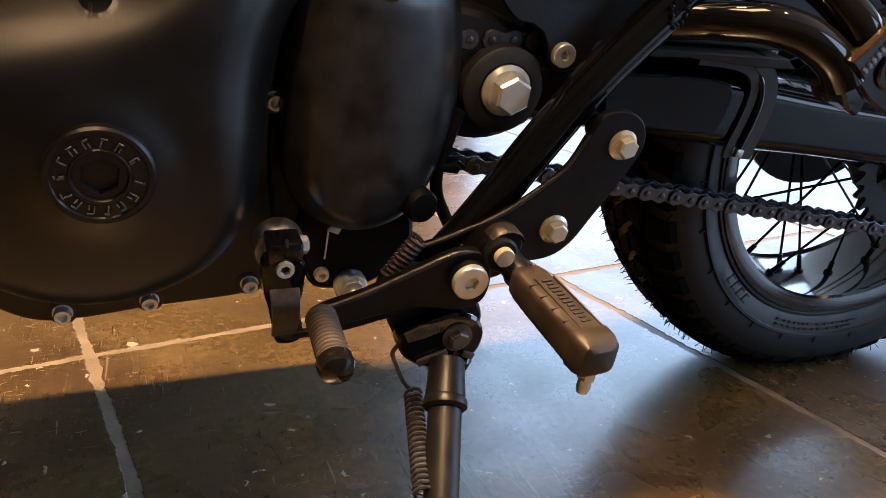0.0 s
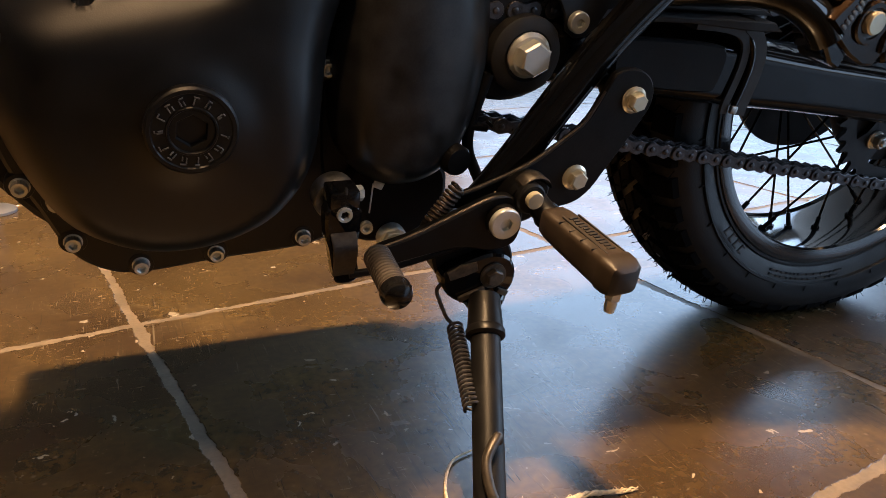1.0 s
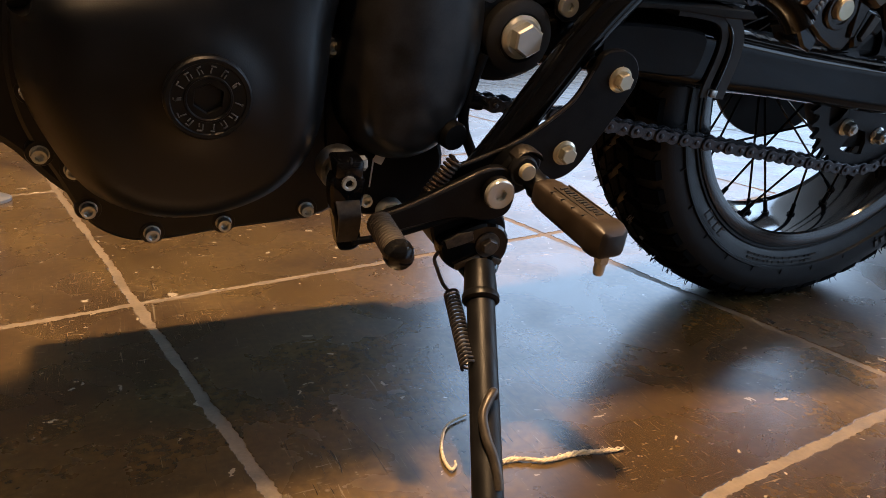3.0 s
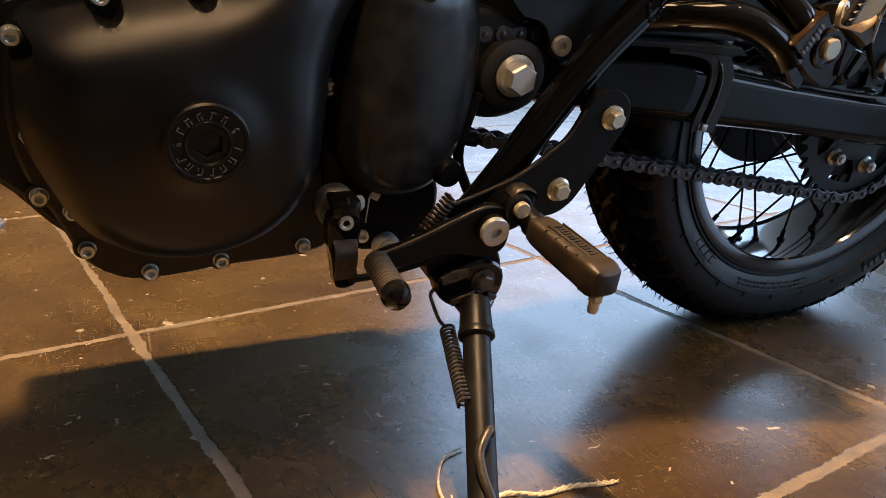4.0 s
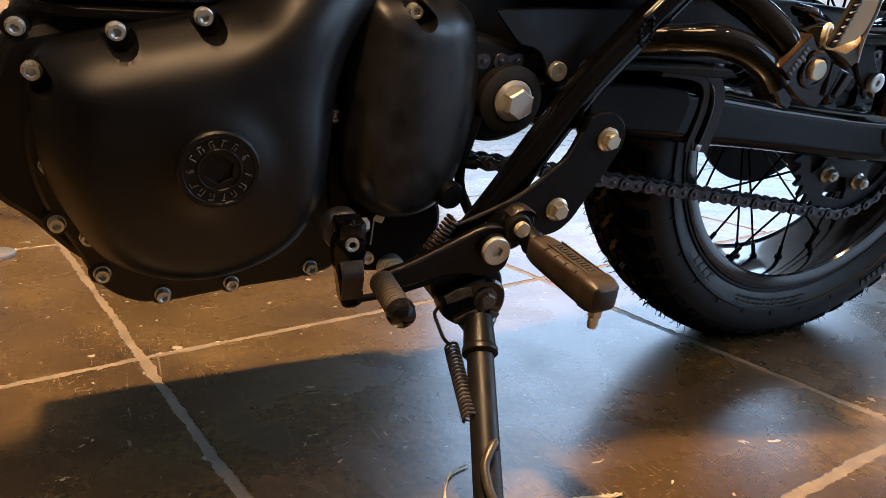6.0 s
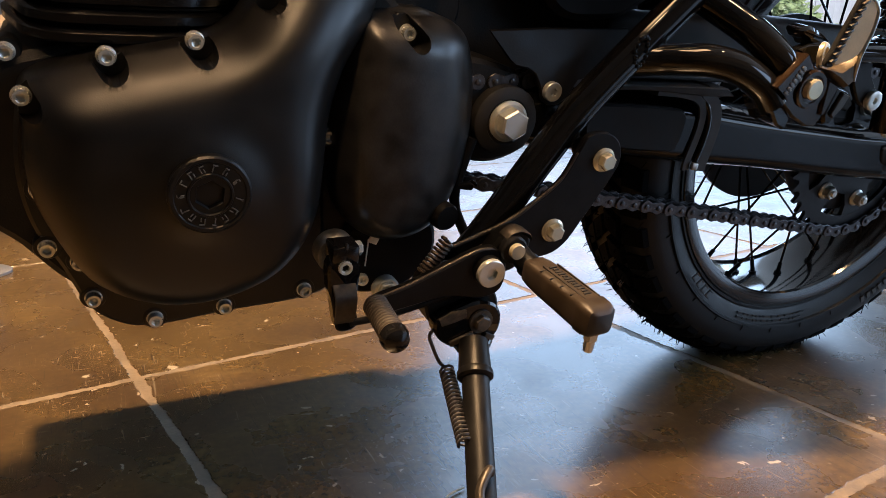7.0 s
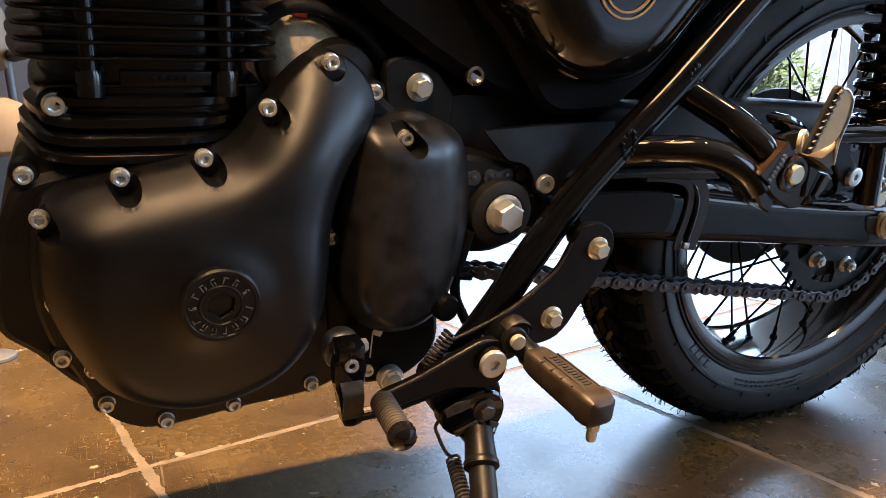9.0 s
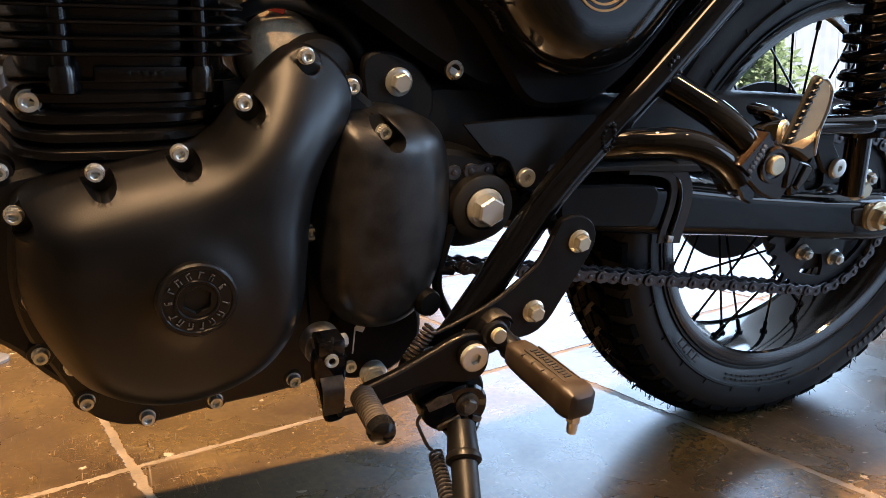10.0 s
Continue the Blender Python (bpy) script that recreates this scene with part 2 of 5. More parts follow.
    for stretch, turn, lo in (((45, 110, 1), 0.5, 0.765), ((160, 30, 1), -0.4, 0.765)):
        pit = noise_node(2.0, 2, 0.3, stretch, turn)
        pr = ramp_node(pit.outputs[0], [(lo, (0, 0, 0)), (lo + 0.05, (0.9, 0.9, 0.9))])
        pits = pr.outputs[0] if pits is None else mix(1.0, pits, pr.outputs[0], "LIGHTEN")
    col = mix(pits, col, (0.020, 0.015, 0.011))
    dull = N("ShaderNodeMapRange")
    dull.inputs["To Min"].default_value, dull.inputs["To Max"].default_value = 0.68, 0.10
    LK(pits, dull.inputs["Value"])
    LK(dull.outputs[0], bsdf.inputs["Specular IOR Level"])
    LK(col, bsdf.inputs["Base Color"])
    wear = noise_node(11.0, 6, 0.4)
    mr = N("ShaderNodeMapRange")
    mr.inputs["From Min"].default_value, mr.inputs["From Max"].default_value = 0.3, 0.75
    mr.inputs["To Min"].default_value, mr.inputs["To Max"].default_value = 0.21, 0.35
    LK(wear.outputs[0], mr.inputs["Value"])
    LK(mr.outputs[0], bsdf.inputs["Roughness"])
    bump = N("ShaderNodeBump")
    bump.inputs["Strength"].default_value, bump.inputs["Distance"].default_value = 0.07, 0.002
    LK(clouds.outputs[0], bump.inputs["Height"])
    bump2 = N("ShaderNodeBump")
    bump2.inputs["Strength"].default_value, bump2.inputs["Distance"].default_value = 0.14, 0.0007
    LK(fine.outputs[0], bump2.inputs["Height"])
    LK(bump.outputs[0], bump2.inputs["Normal"])
    LK(bump2.outputs[0], bsdf.inputs["Normal"])
    return m


TILE = tile_material()


# ---- mesh tools ----
class Shape:
    """Vertices and faces of one part, gathered piece by piece."""

    def __init__(self):
        self.v, self.f = [], []

    def add(self, verts, faces):
        k = len(self.v)
        self.v += [tuple(map(float, p)) for p in verts]
        self.f += [tuple(i + k for i in f) for f in faces]
        return self

    def loft(self, rings, cap0=True, cap1=True, closed=True, loop=False):
        n = len(rings[0])
        verts = [p for r in rings for p in r]
        faces = []
        m = len(rings)
        for i in range(m if loop else m - 1):
            a, b = i * n, ((i + 1) % m) * n
            for j in range(n if closed else n - 1):
                k = (j + 1) % n
                faces.append((a + j, a + k, b + k, b + j))
        if cap0 and not loop:
            faces.append(tuple(range(n))[::-1])
        if cap1 and not loop:
            faces.append(tuple(range((m - 1) * n, m * n)))
        return self.add(verts, faces)

    def lathe(self, profile, origin, axis, n=32, start=0.0, end=None):
        """profile: (radius, height along axis) pairs."""
        q = Vector(axis).normalized().to_track_quat("Z", "Y").to_matrix()
        o = Vector(origin)
        rings = []
        for r, h in profile:
            rings.append([o + q @ Vector((r * math.cos(2 * math.pi * i / n + start), r * math.sin(2 * math.pi * i / n + start), h)) for i in range(n)])
        return self.loft(rings)

    def tube(self, pts, r, n=14, steps=8, smooth=True, flat=1.0, caps=True):
        P = catmull(pts, steps) if smooth and len(pts) > 2 else [Vector(p) for p in pts]
        m = len(P)
        rad = [r] * m if isinstance(r, (int, float)) else [float(q) for q in np.interp(np.linspace(0, 1, m), np.linspace(0, 1, len(r)), r)]
        tang = [(P[min(i + 1, m - 1)] - P[max(i - 1, 0)]).normalized() for i in range(m)]
        side = tang[0].orthogonal().normalized()
        rings = []
        for i in range(m):
            side = (side - tang[i] * side.dot(tang[i])).normalized()
            up = tang[i].cross(side)
            rings.append([P[i] + rad[i] * (side * math.cos(a) + up * math.sin(a) * flat) for a in (2 * math.pi * j / n for j in range(n))])
        return self.loft(rings, caps, caps)

    def prism(self, outline, d0, d1, bevel=0.0015, hollow=()):
        """A plate whose outline lies in the bike's length and height, from depth d0 (inner) to d1 (outer)."""
        ins = inset(outline, bevel)
        rings = [[(x, -d0, z) for x, z in outline], [(x, -(d1 - bevel), z) for x, z in outline], [(x, -d1, z) for x, z in ins]]
        if area(outline) < 0:
            rings = [r[::-1] for r in rings]
        return self.loft(rings)

    def box(self, m, sx, sy, sz, bevel=0.002):
        bm = bmesh.new()
        bmesh.ops.create_cube(bm, size=1.0)
        for v in bm.verts:
            v.co = Vector((v.co.x * sx, v.co.y * sy, v.co.z * sz))
        if bevel:
            bmesh.ops.bevel(bm, geom=bm.edges[:], offset=bevel, segments=2, affect="EDGES", profile=0.5)
        bm.verts.index_update()
        self.add([m @ v.co for v in bm.verts], [[v.index for v in f.verts] for f in bm.faces])
        bm.free()
        return self

    def hexagon(self, origin, axis, af, h, turn=0.0, chamfer=0.0012, sink=None):
        r = af / math.sqrt(3)
        q = Vector(axis).normalized().to_track_quat("Z", "Y").to_matrix()
        o = Vector(origin)

        def ring(rad, hh, n=6):
            return [o + q @ Vector((rad * math.cos(2 * math.pi * i / n + turn), rad * math.sin(2 * math.pi * i / n + turn), hh)) for i in range(n)]
        return self.loft([ring(r, 0), ring(r, h - chamfer), ring(r - chamfer, h)])

    def spring(self, p0, p1, R, wire, turns, n=6, per=14, hooks=0.0):
        a, b = Vector(p0), Vector(p1)
        ax = (b - a).normalized()
        s = ax.orthogonal().normalized()
        u = ax.cross(s)
        N = int(turns * per)
        pts = [a + (b - a) * i / N + R * (s * math.cos(2 * math.pi * i / per) + u * math.sin(2 * math.pi * i / per)) for i in range(N + 1)]
        return self.tube(pts, wire, n, smooth=False)


def catmull(pts, steps, closed=False):
    P = [Vector(p) for p in pts]
    n, out = len(P), []
    for i in range(n if closed else n - 1):
        a, b, c, d = (P[(i + k) % n] if closed else P[min(max(i + k, 0), n - 1)] for k in (-1, 0, 1, 2))
        for j in range(steps):
            t = j / steps
            out.append(0.5 * (2 * b + (c - a) * t + (2 * a - 5 * b + 4 * c - d) * t * t + (3 * b - a - 3 * c + d) * t ** 3))
    if not closed:
        out.append(P[-1])
    return out


def curve2(pts, steps=6):
    return [(v.x, v.y) for v in catmull([(x, z, 0) for x, z in pts], steps, True)]


def area(o):
    return 0.5 * sum(o[i - 1][0] * o[i][1] - o[i][0] * o[i - 1][1] for i in range(len(o)))


def inset(o, d):
    s = 1 if area(o) > 0 else -1
    res, n = [], len(o)
    for i in range(n):
        a, b, c = Vector(o[i - 1]), Vector(o[i]), Vector(o[(i + 1) % n])
        t = (c - a).normalized()
        res.append((b.x - s * t.y * d, b.y + s * t.x * d))
    return res


def finish(name, shape, mat, angle=38):
    me = bpy.data.meshes.new(name)
    me.from_pydata(shape.v, [], shape.f)
    me.materials.append(mat)
    me.polygons.foreach_set("use_smooth", [True] * len(me.polygons))
    me.update()
    me.set_sharp_from_angle(angle=radians(angle))
    return me


def part(name, shape, mat, parent=None, label="", angle=38):
    ob = new(name, finish(name, shape, mat, angle))
    if parent is not None:
        ob.parent = parent
    if label:
        ob["label"] = label
    return ob


def thing(name, m, label, category, group="", kind=""):
    ob = new(name)
    ob.empty_display_size = 0.1
    ob.matrix_world = m
    return tagged(ob, label, category, group, kind)


# ---- room ----
X0, X1, Y0, Y1, H = -4.2, 5.6, -3.8, 3.35, 3.0
T = 0.18
floor = part("floor", Shape().box(pose((X0 + X1) / 2, (Y0 + Y1) / 2, -0.0508), X1 - X0 + 2 * T, Y1 - Y0 + 2 * T, 0.1, 0), GROUT)
tagged(floor, "worn polished brown stone tiles with pale cement joints", "floor", kind="structure")
ceiling = part("ceiling", Shape().box(pose((X0 + X1) / 2, (Y0 + Y1) / 2, H + 0.1), X1 - X0 + 2 * T, Y1 - Y0 + 2 * T, 0.2, 0), CEIL)
tagged(ceiling, "plain dark painted showroom ceiling", "ceiling", kind="structure")
tagged(part("wall_west", Shape().box(pose(X0 - T / 2, (Y0 + Y1) / 2, H / 2), T, Y1 - Y0, H, 0), WALL), "plain dark brown painted showroom wall", "wall", kind="structure")


def wall_with_opening(name, along, at, lo, hi, o0, o1, z0, z1, label):
    sh = Shape()
    for a0, a1, b0, b1 in ((lo, o0, 0, H), (o1, hi, 0, H), (o0, o1, 0, z0), (o0, o1, z1, H)):
        mid, size, zc = (a0 + a1) / 2, a1 - a0, (b0 + b1) / 2
        if along == "x":
            sh.box(pose(mid, at, zc), size, T, b1 - b0, 0)
        else:
            sh.box(pose(at, mid, zc), T, size, b1 - b0, 0)
    return tagged(part(name, sh, WALL), label, "wall", kind="structure")


def window_frame(name, along, at, o0, o1, z0, z1, bars, label):
    def bar(u, w, zc, h):
        return Shape().box(pose(u, at, zc) if along == "x" else pose(at, u, zc), w if along == "x" else 0.06, 0.06 if along == "x" else w, h, 0.004)
    win = part(name, bar((o0 + o1) / 2, o1 - o0, z0 + 0.02, 0.04), FRAMEW)
    tagged(win, label, "window", kind="structure")
    for k in range(bars + 1):
        u = o0 + 0.02 + (o1 - o0 - 0.04) * k / bars
        part("mullion", bar(u, 0.04, (z0 + z1) / 2, z1 - z0 - 0.09), FRAMEW, win)
    part("head_rail", bar((o0 + o1) / 2, o1 - o0, z1 - 0.02, 0.04), FRAMEW, win)


wall_with_opening("wall_north", "x", Y1 + T / 2, X0 - T, X1 + T, 1.48, 5.3, 0.06, 2.95, "dark brown wall with a wide shop window")
# the east and south openings are unseen, added for the fill lamps
wall_with_opening("wall_east", "y", X1 + T / 2, Y0, Y1, -3.0, 2.8, 0.06, 2.9, "unseen dark brown wall with a shop front added for daylight")
wall_with_opening("wall_south", "x", Y0 - T / 2, X0 - T, X1 + T, 2.4, 5.2, 0.06, 2.6, "unseen dark brown wall with a doorway added for daylight")
window_frame("window_1", "x", Y1 + T - 0.03, 1.48, 5.3, 0.06, 2.95, 3, "wide shop window with slim grey metal frame")
window_frame("window_2", "y", X1 + T - 0.03, -3.0, 2.8, 0.06, 2.9, 3, "unseen shop front added for daylight, slim grey metal frame")
window_frame("window_3", "x", Y0 - T + 0.03, 2.4, 5.2, 0.06, 2.6, 2, "unseen doorway added for daylight, slim grey metal frame")

# unseen lamps added to hold the warm spots
for sx, sy, *_ in SPOTS:
    fix = thing("unseen_ceiling_lamp", pose(sx, sy, H), "unseen round white ceiling spot added for a warm lamp", "ceiling lamp", "ceiling spots")
    part("trim_ring", Shape().lathe([(0.045, 0), (0.075, 0), (0.07, -0.012), (0.047, -0.012)], (0, 0, 0), (0, 0, 1), 32), WHITE, fix)
    part("lens", Shape().lathe([(0.001, -0.004), (0.044, -0.004), (0.044, -0.001), (0.001, -0.001)], (0, 0, 0), (0, 0, 1), 24), LAMPM, fix)

# unseen panel added around the warm fill lamp
fix = thing("added_fill_panel", pose(-0.5, -1.05, H), "unseen flat rectangular ceiling panel added as warm fill", "ceiling lamp")
part("panel_frame", Shape().box(pose(0, 0, -0.012), 1.24, 0.64, 0.02, 0.004), WHITE, fix)
part("diffuser", Shape().box(pose(0, 0, -0.024), 1.18, 0.58, 0.004, 0), LAMPM, fix)
# outdoors, seen through the window
tagged(part("ground", Shape().box(pose(0, 0, -0.16), 400, 400, 0.1, 0), EARTH), "pale concrete yard outside the window", "ground", kind="structure")
fence = thing("fence", pose(0, 6.6, 0), "white corrugated metal sheet fence outside", "fence")
fx = 1.0
while fx < 14:
    sh = Shape()
    n = 12
    ring0 = [(fx + i * 0.8 / n, 0.018 * math.sin(i * math.pi / 1.5), -0.1) for i in range(n + 1)]
    back = [(x, y + 0.01, z) for x, y, z in ring0]
    loop0 = ring0 + back[::-1]
    sh.loft([loop0, [(x, y, 1.75) for x, y, z in loop0]])
    part("sheet", sh, FENCE, fence)
    fx += 0.81
rng = random.Random(5)
BUSHES = ((6.25, 5.5, 0.85), (6.75, 5.7, 0.8), (5.6, 5.7, 0.7), (4.6, 5.7, 0.5))
for bx, by, bs in BUSHES:
    bush = thing("bush", pose(bx, by, -0.1), "dense green leafy bush before a white fence", "bush", "bushes by the fence")
    st = Shape()
    for k in range(7):
        a = k * 0.9
        st.tube([(0, 0, 0), (0.15 * bs * math.cos(a), 0.15 * bs * math.sin(a), 0.35 * bs), (0.45 * bs * math.cos(a), 0.4 * bs * math.sin(a), 1.0 * bs)], [0.02, 0.012, 0.004], 6, 4)
    part("stems", st, EARTH, bush)
    lv = Shape()
    for k in range(2600):
        u, a, rr = rng.random(), rng.random() * 6.283, rng.random() ** 0.5
        z = bs * (0.12 + 1.35 * u)
        rad = bs * (0.3 + 0.4 * math.sin(min(1, u * 1.1) * math.pi)) * rr * (0.8 + 0.35 * math.sin(a * 3 + z * 7))
        c = Vector((rad * math.cos(a), rad * math.sin(a), z))
        d = Vector((rng.gauss(0, 1), rng.gauss(0, 1), rng.gauss(0, 0.6))).normalized()
        e = d.orthogonal().normalized()
        s = 0.035 + 0.03 * rng.random()
        lv.add([c - d * s, c + e * s * 0.45, c + d * s, c - e * s * 0.45], [(0, 1, 2, 3)])
    tagged(part("leaves", lv, LEAF, bush), kind="stuff")

# ---- motorcycle ----
PHI = radians(LEAN)
bike = thing("motorcycle", pose(0, 0, 0, LEAN, 0, 0), "black retro motorcycle leaning on its side stand", "motorcycle")


def cap_screw(sh, x, d, z, r=0.0056, h=0.007):
    """A knurled socket head screw that looks out from the bike's side, with a true hexagon socket."""
    n = 36

    def ring(rad, hh, knurl=0.0, six=False):
        out = []
        for i in range(n):
            a = 2 * math.pi * i / n + 0.3
            q = rad * (1 - knurl * (i % 2))
            if six:
                q = rad * math.cos(math.pi / 6) / math.cos((a - 0.3) % (math.pi / 3) - math.pi / 6)
            out.append((x + q * math.cos(a), -d - hh, z + q * math.sin(a)))
        return out
    sh.loft([ring(r * 1.16, -0.002), ring(r * 1.16, 0.0008), ring(r, 0.0012, 0.07), ring(r, h - 0.0012, 0.07), ring(r * 0.90, h), ring(r * 0.60, h), ring(r * 0.55, h - 0.0004, six=True), ring(r * 0.52, h - 0.0036, six=True), ring(r * 0.1, h - 0.0044)], cap0=False)


def screw(parent, x, d, z, r=0.0056, h=0.007, mat=None):
    q = Shape()
    cap_screw(q, x, d, z, r, h)
    return part("screw", q, mat or ZINC, parent, "zinc socket head screw", 30)


def flat_screw(sh, x, d, z, r, h, socket):
    """A flat disc head with a rounded rim and a hexagon socket (none where socket is 0)."""
    n = 48

    def ring(rad, hh, six=False):
        out = []
        for i in range(n):
            a = 2 * math.pi * i / n
            q = rad * (math.cos(math.pi / 6) / math.cos(a % (math.pi / 3) - math.pi / 6) if six else 1)
            out.append((x + q * math.cos(a + 0.2), -d - hh, z + q * math.sin(a + 0.2)))
        return out
    rows = [ring(r, 0), ring(r, h - 0.0014), ring(r * 0.97, h - 0.0005), ring(r * 0.90, h)]
    if socket:
        rows += [ring(socket * 1.2, h), ring(socket, h - 0.0002, True), ring(socket * 0.96, h - 0.0034, True)]
    return sh.loft(rows, cap0=False)


def flange_bolt(sh, x, d, z, af=0.013, h=0.0075, fl=0.0105, turn=0.3):
    o = (x, -d, z)
    sh.lathe([(fl, 0), (fl, 0.0012), (fl * 0.8, 0.003)], o, (0, -1, 0), 24)
    sh.hexagon((x, -d - 0.002, z), (0, -1, 0), af, h, turn)


def sdf(P, outline):
    """Distance of points inside an outline to its edge (negative outside), and the nearest point of the edge."""
    A = np.array(outline)
    B = np.roll(A, -1, 0)
    d2 = np.full(len(P), 1e9)
    near = np.zeros_like(P)
    inside = np.zeros(len(P), bool)
    for a, b in zip(A, B):
        ab = b - a
        t = np.clip(((P - a) @ ab) / (ab @ ab + 1e-18), 0, 1)
        q = a + t[:, None] * ab
        dd = ((P - q) ** 2).sum(1)
        m = dd < d2
        d2[m], near[m] = dd[m], q[m]
        cross = ((a[1] > P[:, 1]) != (b[1] > P[:, 1])) & (P[:, 0] < (b[0] - a[0]) * (P[:, 1] - a[1]) / (b[1] - a[1] + 1e-18) + a[0])
        inside ^= cross
    return np.where(inside, 1, -1) * np.sqrt(d2), near


def dome(outline, depth, step, d_back, relax=0, carve=()):
    """A cast cover: a closed outline whose depth follows depth(x, z, distance from the edge)."""
    A = np.array(outline)
    lo, hi = A.min(0) - step, A.max(0) + step
    nx, nz = int((hi[0] - lo[0]) / step) + 1, int((hi[1] - lo[1]) / step) + 1
    gx, gz = np.meshgrid(lo[0] + np.arange(nx) * step, lo[1] + np.arange(nz) * step, indexing="ij")
    P = np.c_[gx.ravel(), gz.ravel()]
    s, near = sdf(P, outline)
    idx = np.arange(nx * nz).reshape(nx, nz)
    quads = np.stack([idx[:-1, :-1], idx[1:, :-1], idx[1:, 1:], idx[:-1, 1:]], -1).reshape(-1, 4)
    mid = P[quads].mean(1)
    ms, _ = sdf(mid, outline)
    quads = quads[ms > -step * 0.1]
    count = collections.Counter()
    for q in quads.tolist():
        for i in range(4):
            count[frozenset((q[i], q[(i + 1) % 4]))] += 1
    edge = {v for e, c in count.items() if c == 1 for v in e}
    Q = P.copy()
    for v in edge:
        Q[v] = near[v]
        s[v] = 0
    s = np.maximum(s, 0)
    D = depth(Q[:, 0], Q[:, 1], s)
    if relax:
        G, keep = D.reshape(nx, nz), (s > 2.5 * step).reshape(nx, nz)
        for _ in range(relax):
            pad = np.pad(G, 1, mode="edge")
            G = np.where(keep, (pad[2:, 1:-1] + pad[:-2, 1:-1] + pad[1:-1, 2:] + pad[1:-1, :-2] + 2 * G) / 6, G)
        D = G.ravel()
    for px, pz, vx, vz, R, floor_d in carve:
        t = np.clip(((Q[:, 0] - px) * vx + (Q[:, 1] - pz) * vz) / (vx * vx + vz * vz), -2.2, 0.9)
        ox, oz = Q[:, 0] - px - t * vx, Q[:, 1] - pz - t * vz
        r = np.hypot(ox, oz) + 1e-9
        g = r - R
        low = (g < 0).reshape(nx, nz)
        pad = np.pad(low, 1, mode="edge")
        touch = sum(pad[1 + a:nx + 1 + a, 1 + b:nz + 1 + b].astype(int) for a in (-1, 0, 1) for b in (-1, 0, 1))
        outer, inner = (~low & (touch > 0)).ravel() & (s > 0), (low & (touch < 9)).ravel() & (s > 0)
        for who, aim in ((outer, R), (inner, R - 0.3 * step)):
            Q[who, 0] += (ox / r * (aim - r))[who]
            Q[who, 1] += (oz / r * (aim - r))[who]
        D = np.where(g < 0, np.minimum(D, floor_d), D)
    sh = Shape()
    used = sorted(set(quads.ravel().tolist()))
    remap = {v: i for i, v in enumerate(used)}
    verts = [(Q[v, 0], -D[v], Q[v, 1]) for v in used]
    faces = [tuple(remap[v] for v in q) for q in quads.tolist()]
    # side wall down to the back
    k = len(verts)
    rim = {}
    for q in quads.tolist():
        for i in range(4):
            a, b = q[i], q[(i + 1) % 4]
            if count[frozenset((a, b))] == 1:
                for v in (a, b):
                    if v not in rim:
                        rim[v] = k
                        verts.append((Q[v, 0], -d_back, Q[v, 1]))
                        k += 1
                faces.append((remap[b], remap[a], rim[a], rim[b]))
    return sh.add(verts, faces)


def smoothstep(a, b, x):
    t = np.clip((x - a) / (b - a), 0, 1)
    return t * t * (3 - 2 * t)


# engine: crankcase, covers
crank = part("crankcase", Shape().prism(curve2([(-0.362, 0.395), (-0.385, 0.37), (-0.397, 0.32), (-0.398, 0.28), (-0.375, 0.255), (-0.345, 0.22), (-0.30, 0.192), (-0.23, 0.190), (-0.16, 0.195), (-0.10, 0.205), (-0.085, 0.23), (-0.075, 0.27), (-0.066, 0.32), (-0.066, 0.38), (-0.088, 0.43), (-0.13, 0.455), (-0.20, 0.43), (-0.26, 0.412)], 4), -0.10, 0.070, 0.006), CASE, bike, "rough black cast crankcase")
FL = [(-0.367, 0.362), (-0.359, 0.380), (-0.340, 0.390), (-0.305, 0.400), (-0.256, 0.410), (-0.228, 0.418), (-0.209, 0.440), (-0.186, 0.467), (-0.166, 0.483), (-0.147, 0.482), (-0.126, 0.468), (-0.116, 0.448), (-0.122, 0.424), (-0.140, 0.395), (-0.150, 0.35), (-0.153, 0.30), (-0.150, 0.25), (-0.142, 0.205), (-0.165, 0.191), (-0.231, 0.186), (-0.286, 0.181), (-0.312, 0.186), (-0.334, 0.204), (-0.350, 0.240), (-0.366, 0.275), (-0.372, 0.315)]
part("cover_flange", Shape().prism(curve2(FL, 5), 0.066, 0.080, 0.003), SATIN, crank)
BO = [(-0.364, 0.355), (-0.363, 0.380), (-0.342, 0.393), (-0.305, 0.403), (-0.256, 0.413), (-0.230, 0.422), (-0.211, 0.443), (-0.188, 0.470), (-0.167, 0.485), (-0.147, 0.483), (-0.129, 0.467), (-0.122, 0.447), (-0.129, 0.425), (-0.146, 0.396), (-0.157, 0.36), (-0.161, 0.32), (-0.165, 0.285), (-0.176, 0.256), (-0.198, 0.232), (-0.232, 0.217), (-0.268, 0.213), (-0.302, 0.221), (-0.333, 0.243), (-0.355, 0.285), (-0.365, 0.32)]
POCKETS = [(-0.309, 0.401), (-0.253, 0.412), (-0.207, 0.447), (-0.161, 0.480), (-0.361, 0.375)]
CAPX, CAPZ = -0.254, 0.322


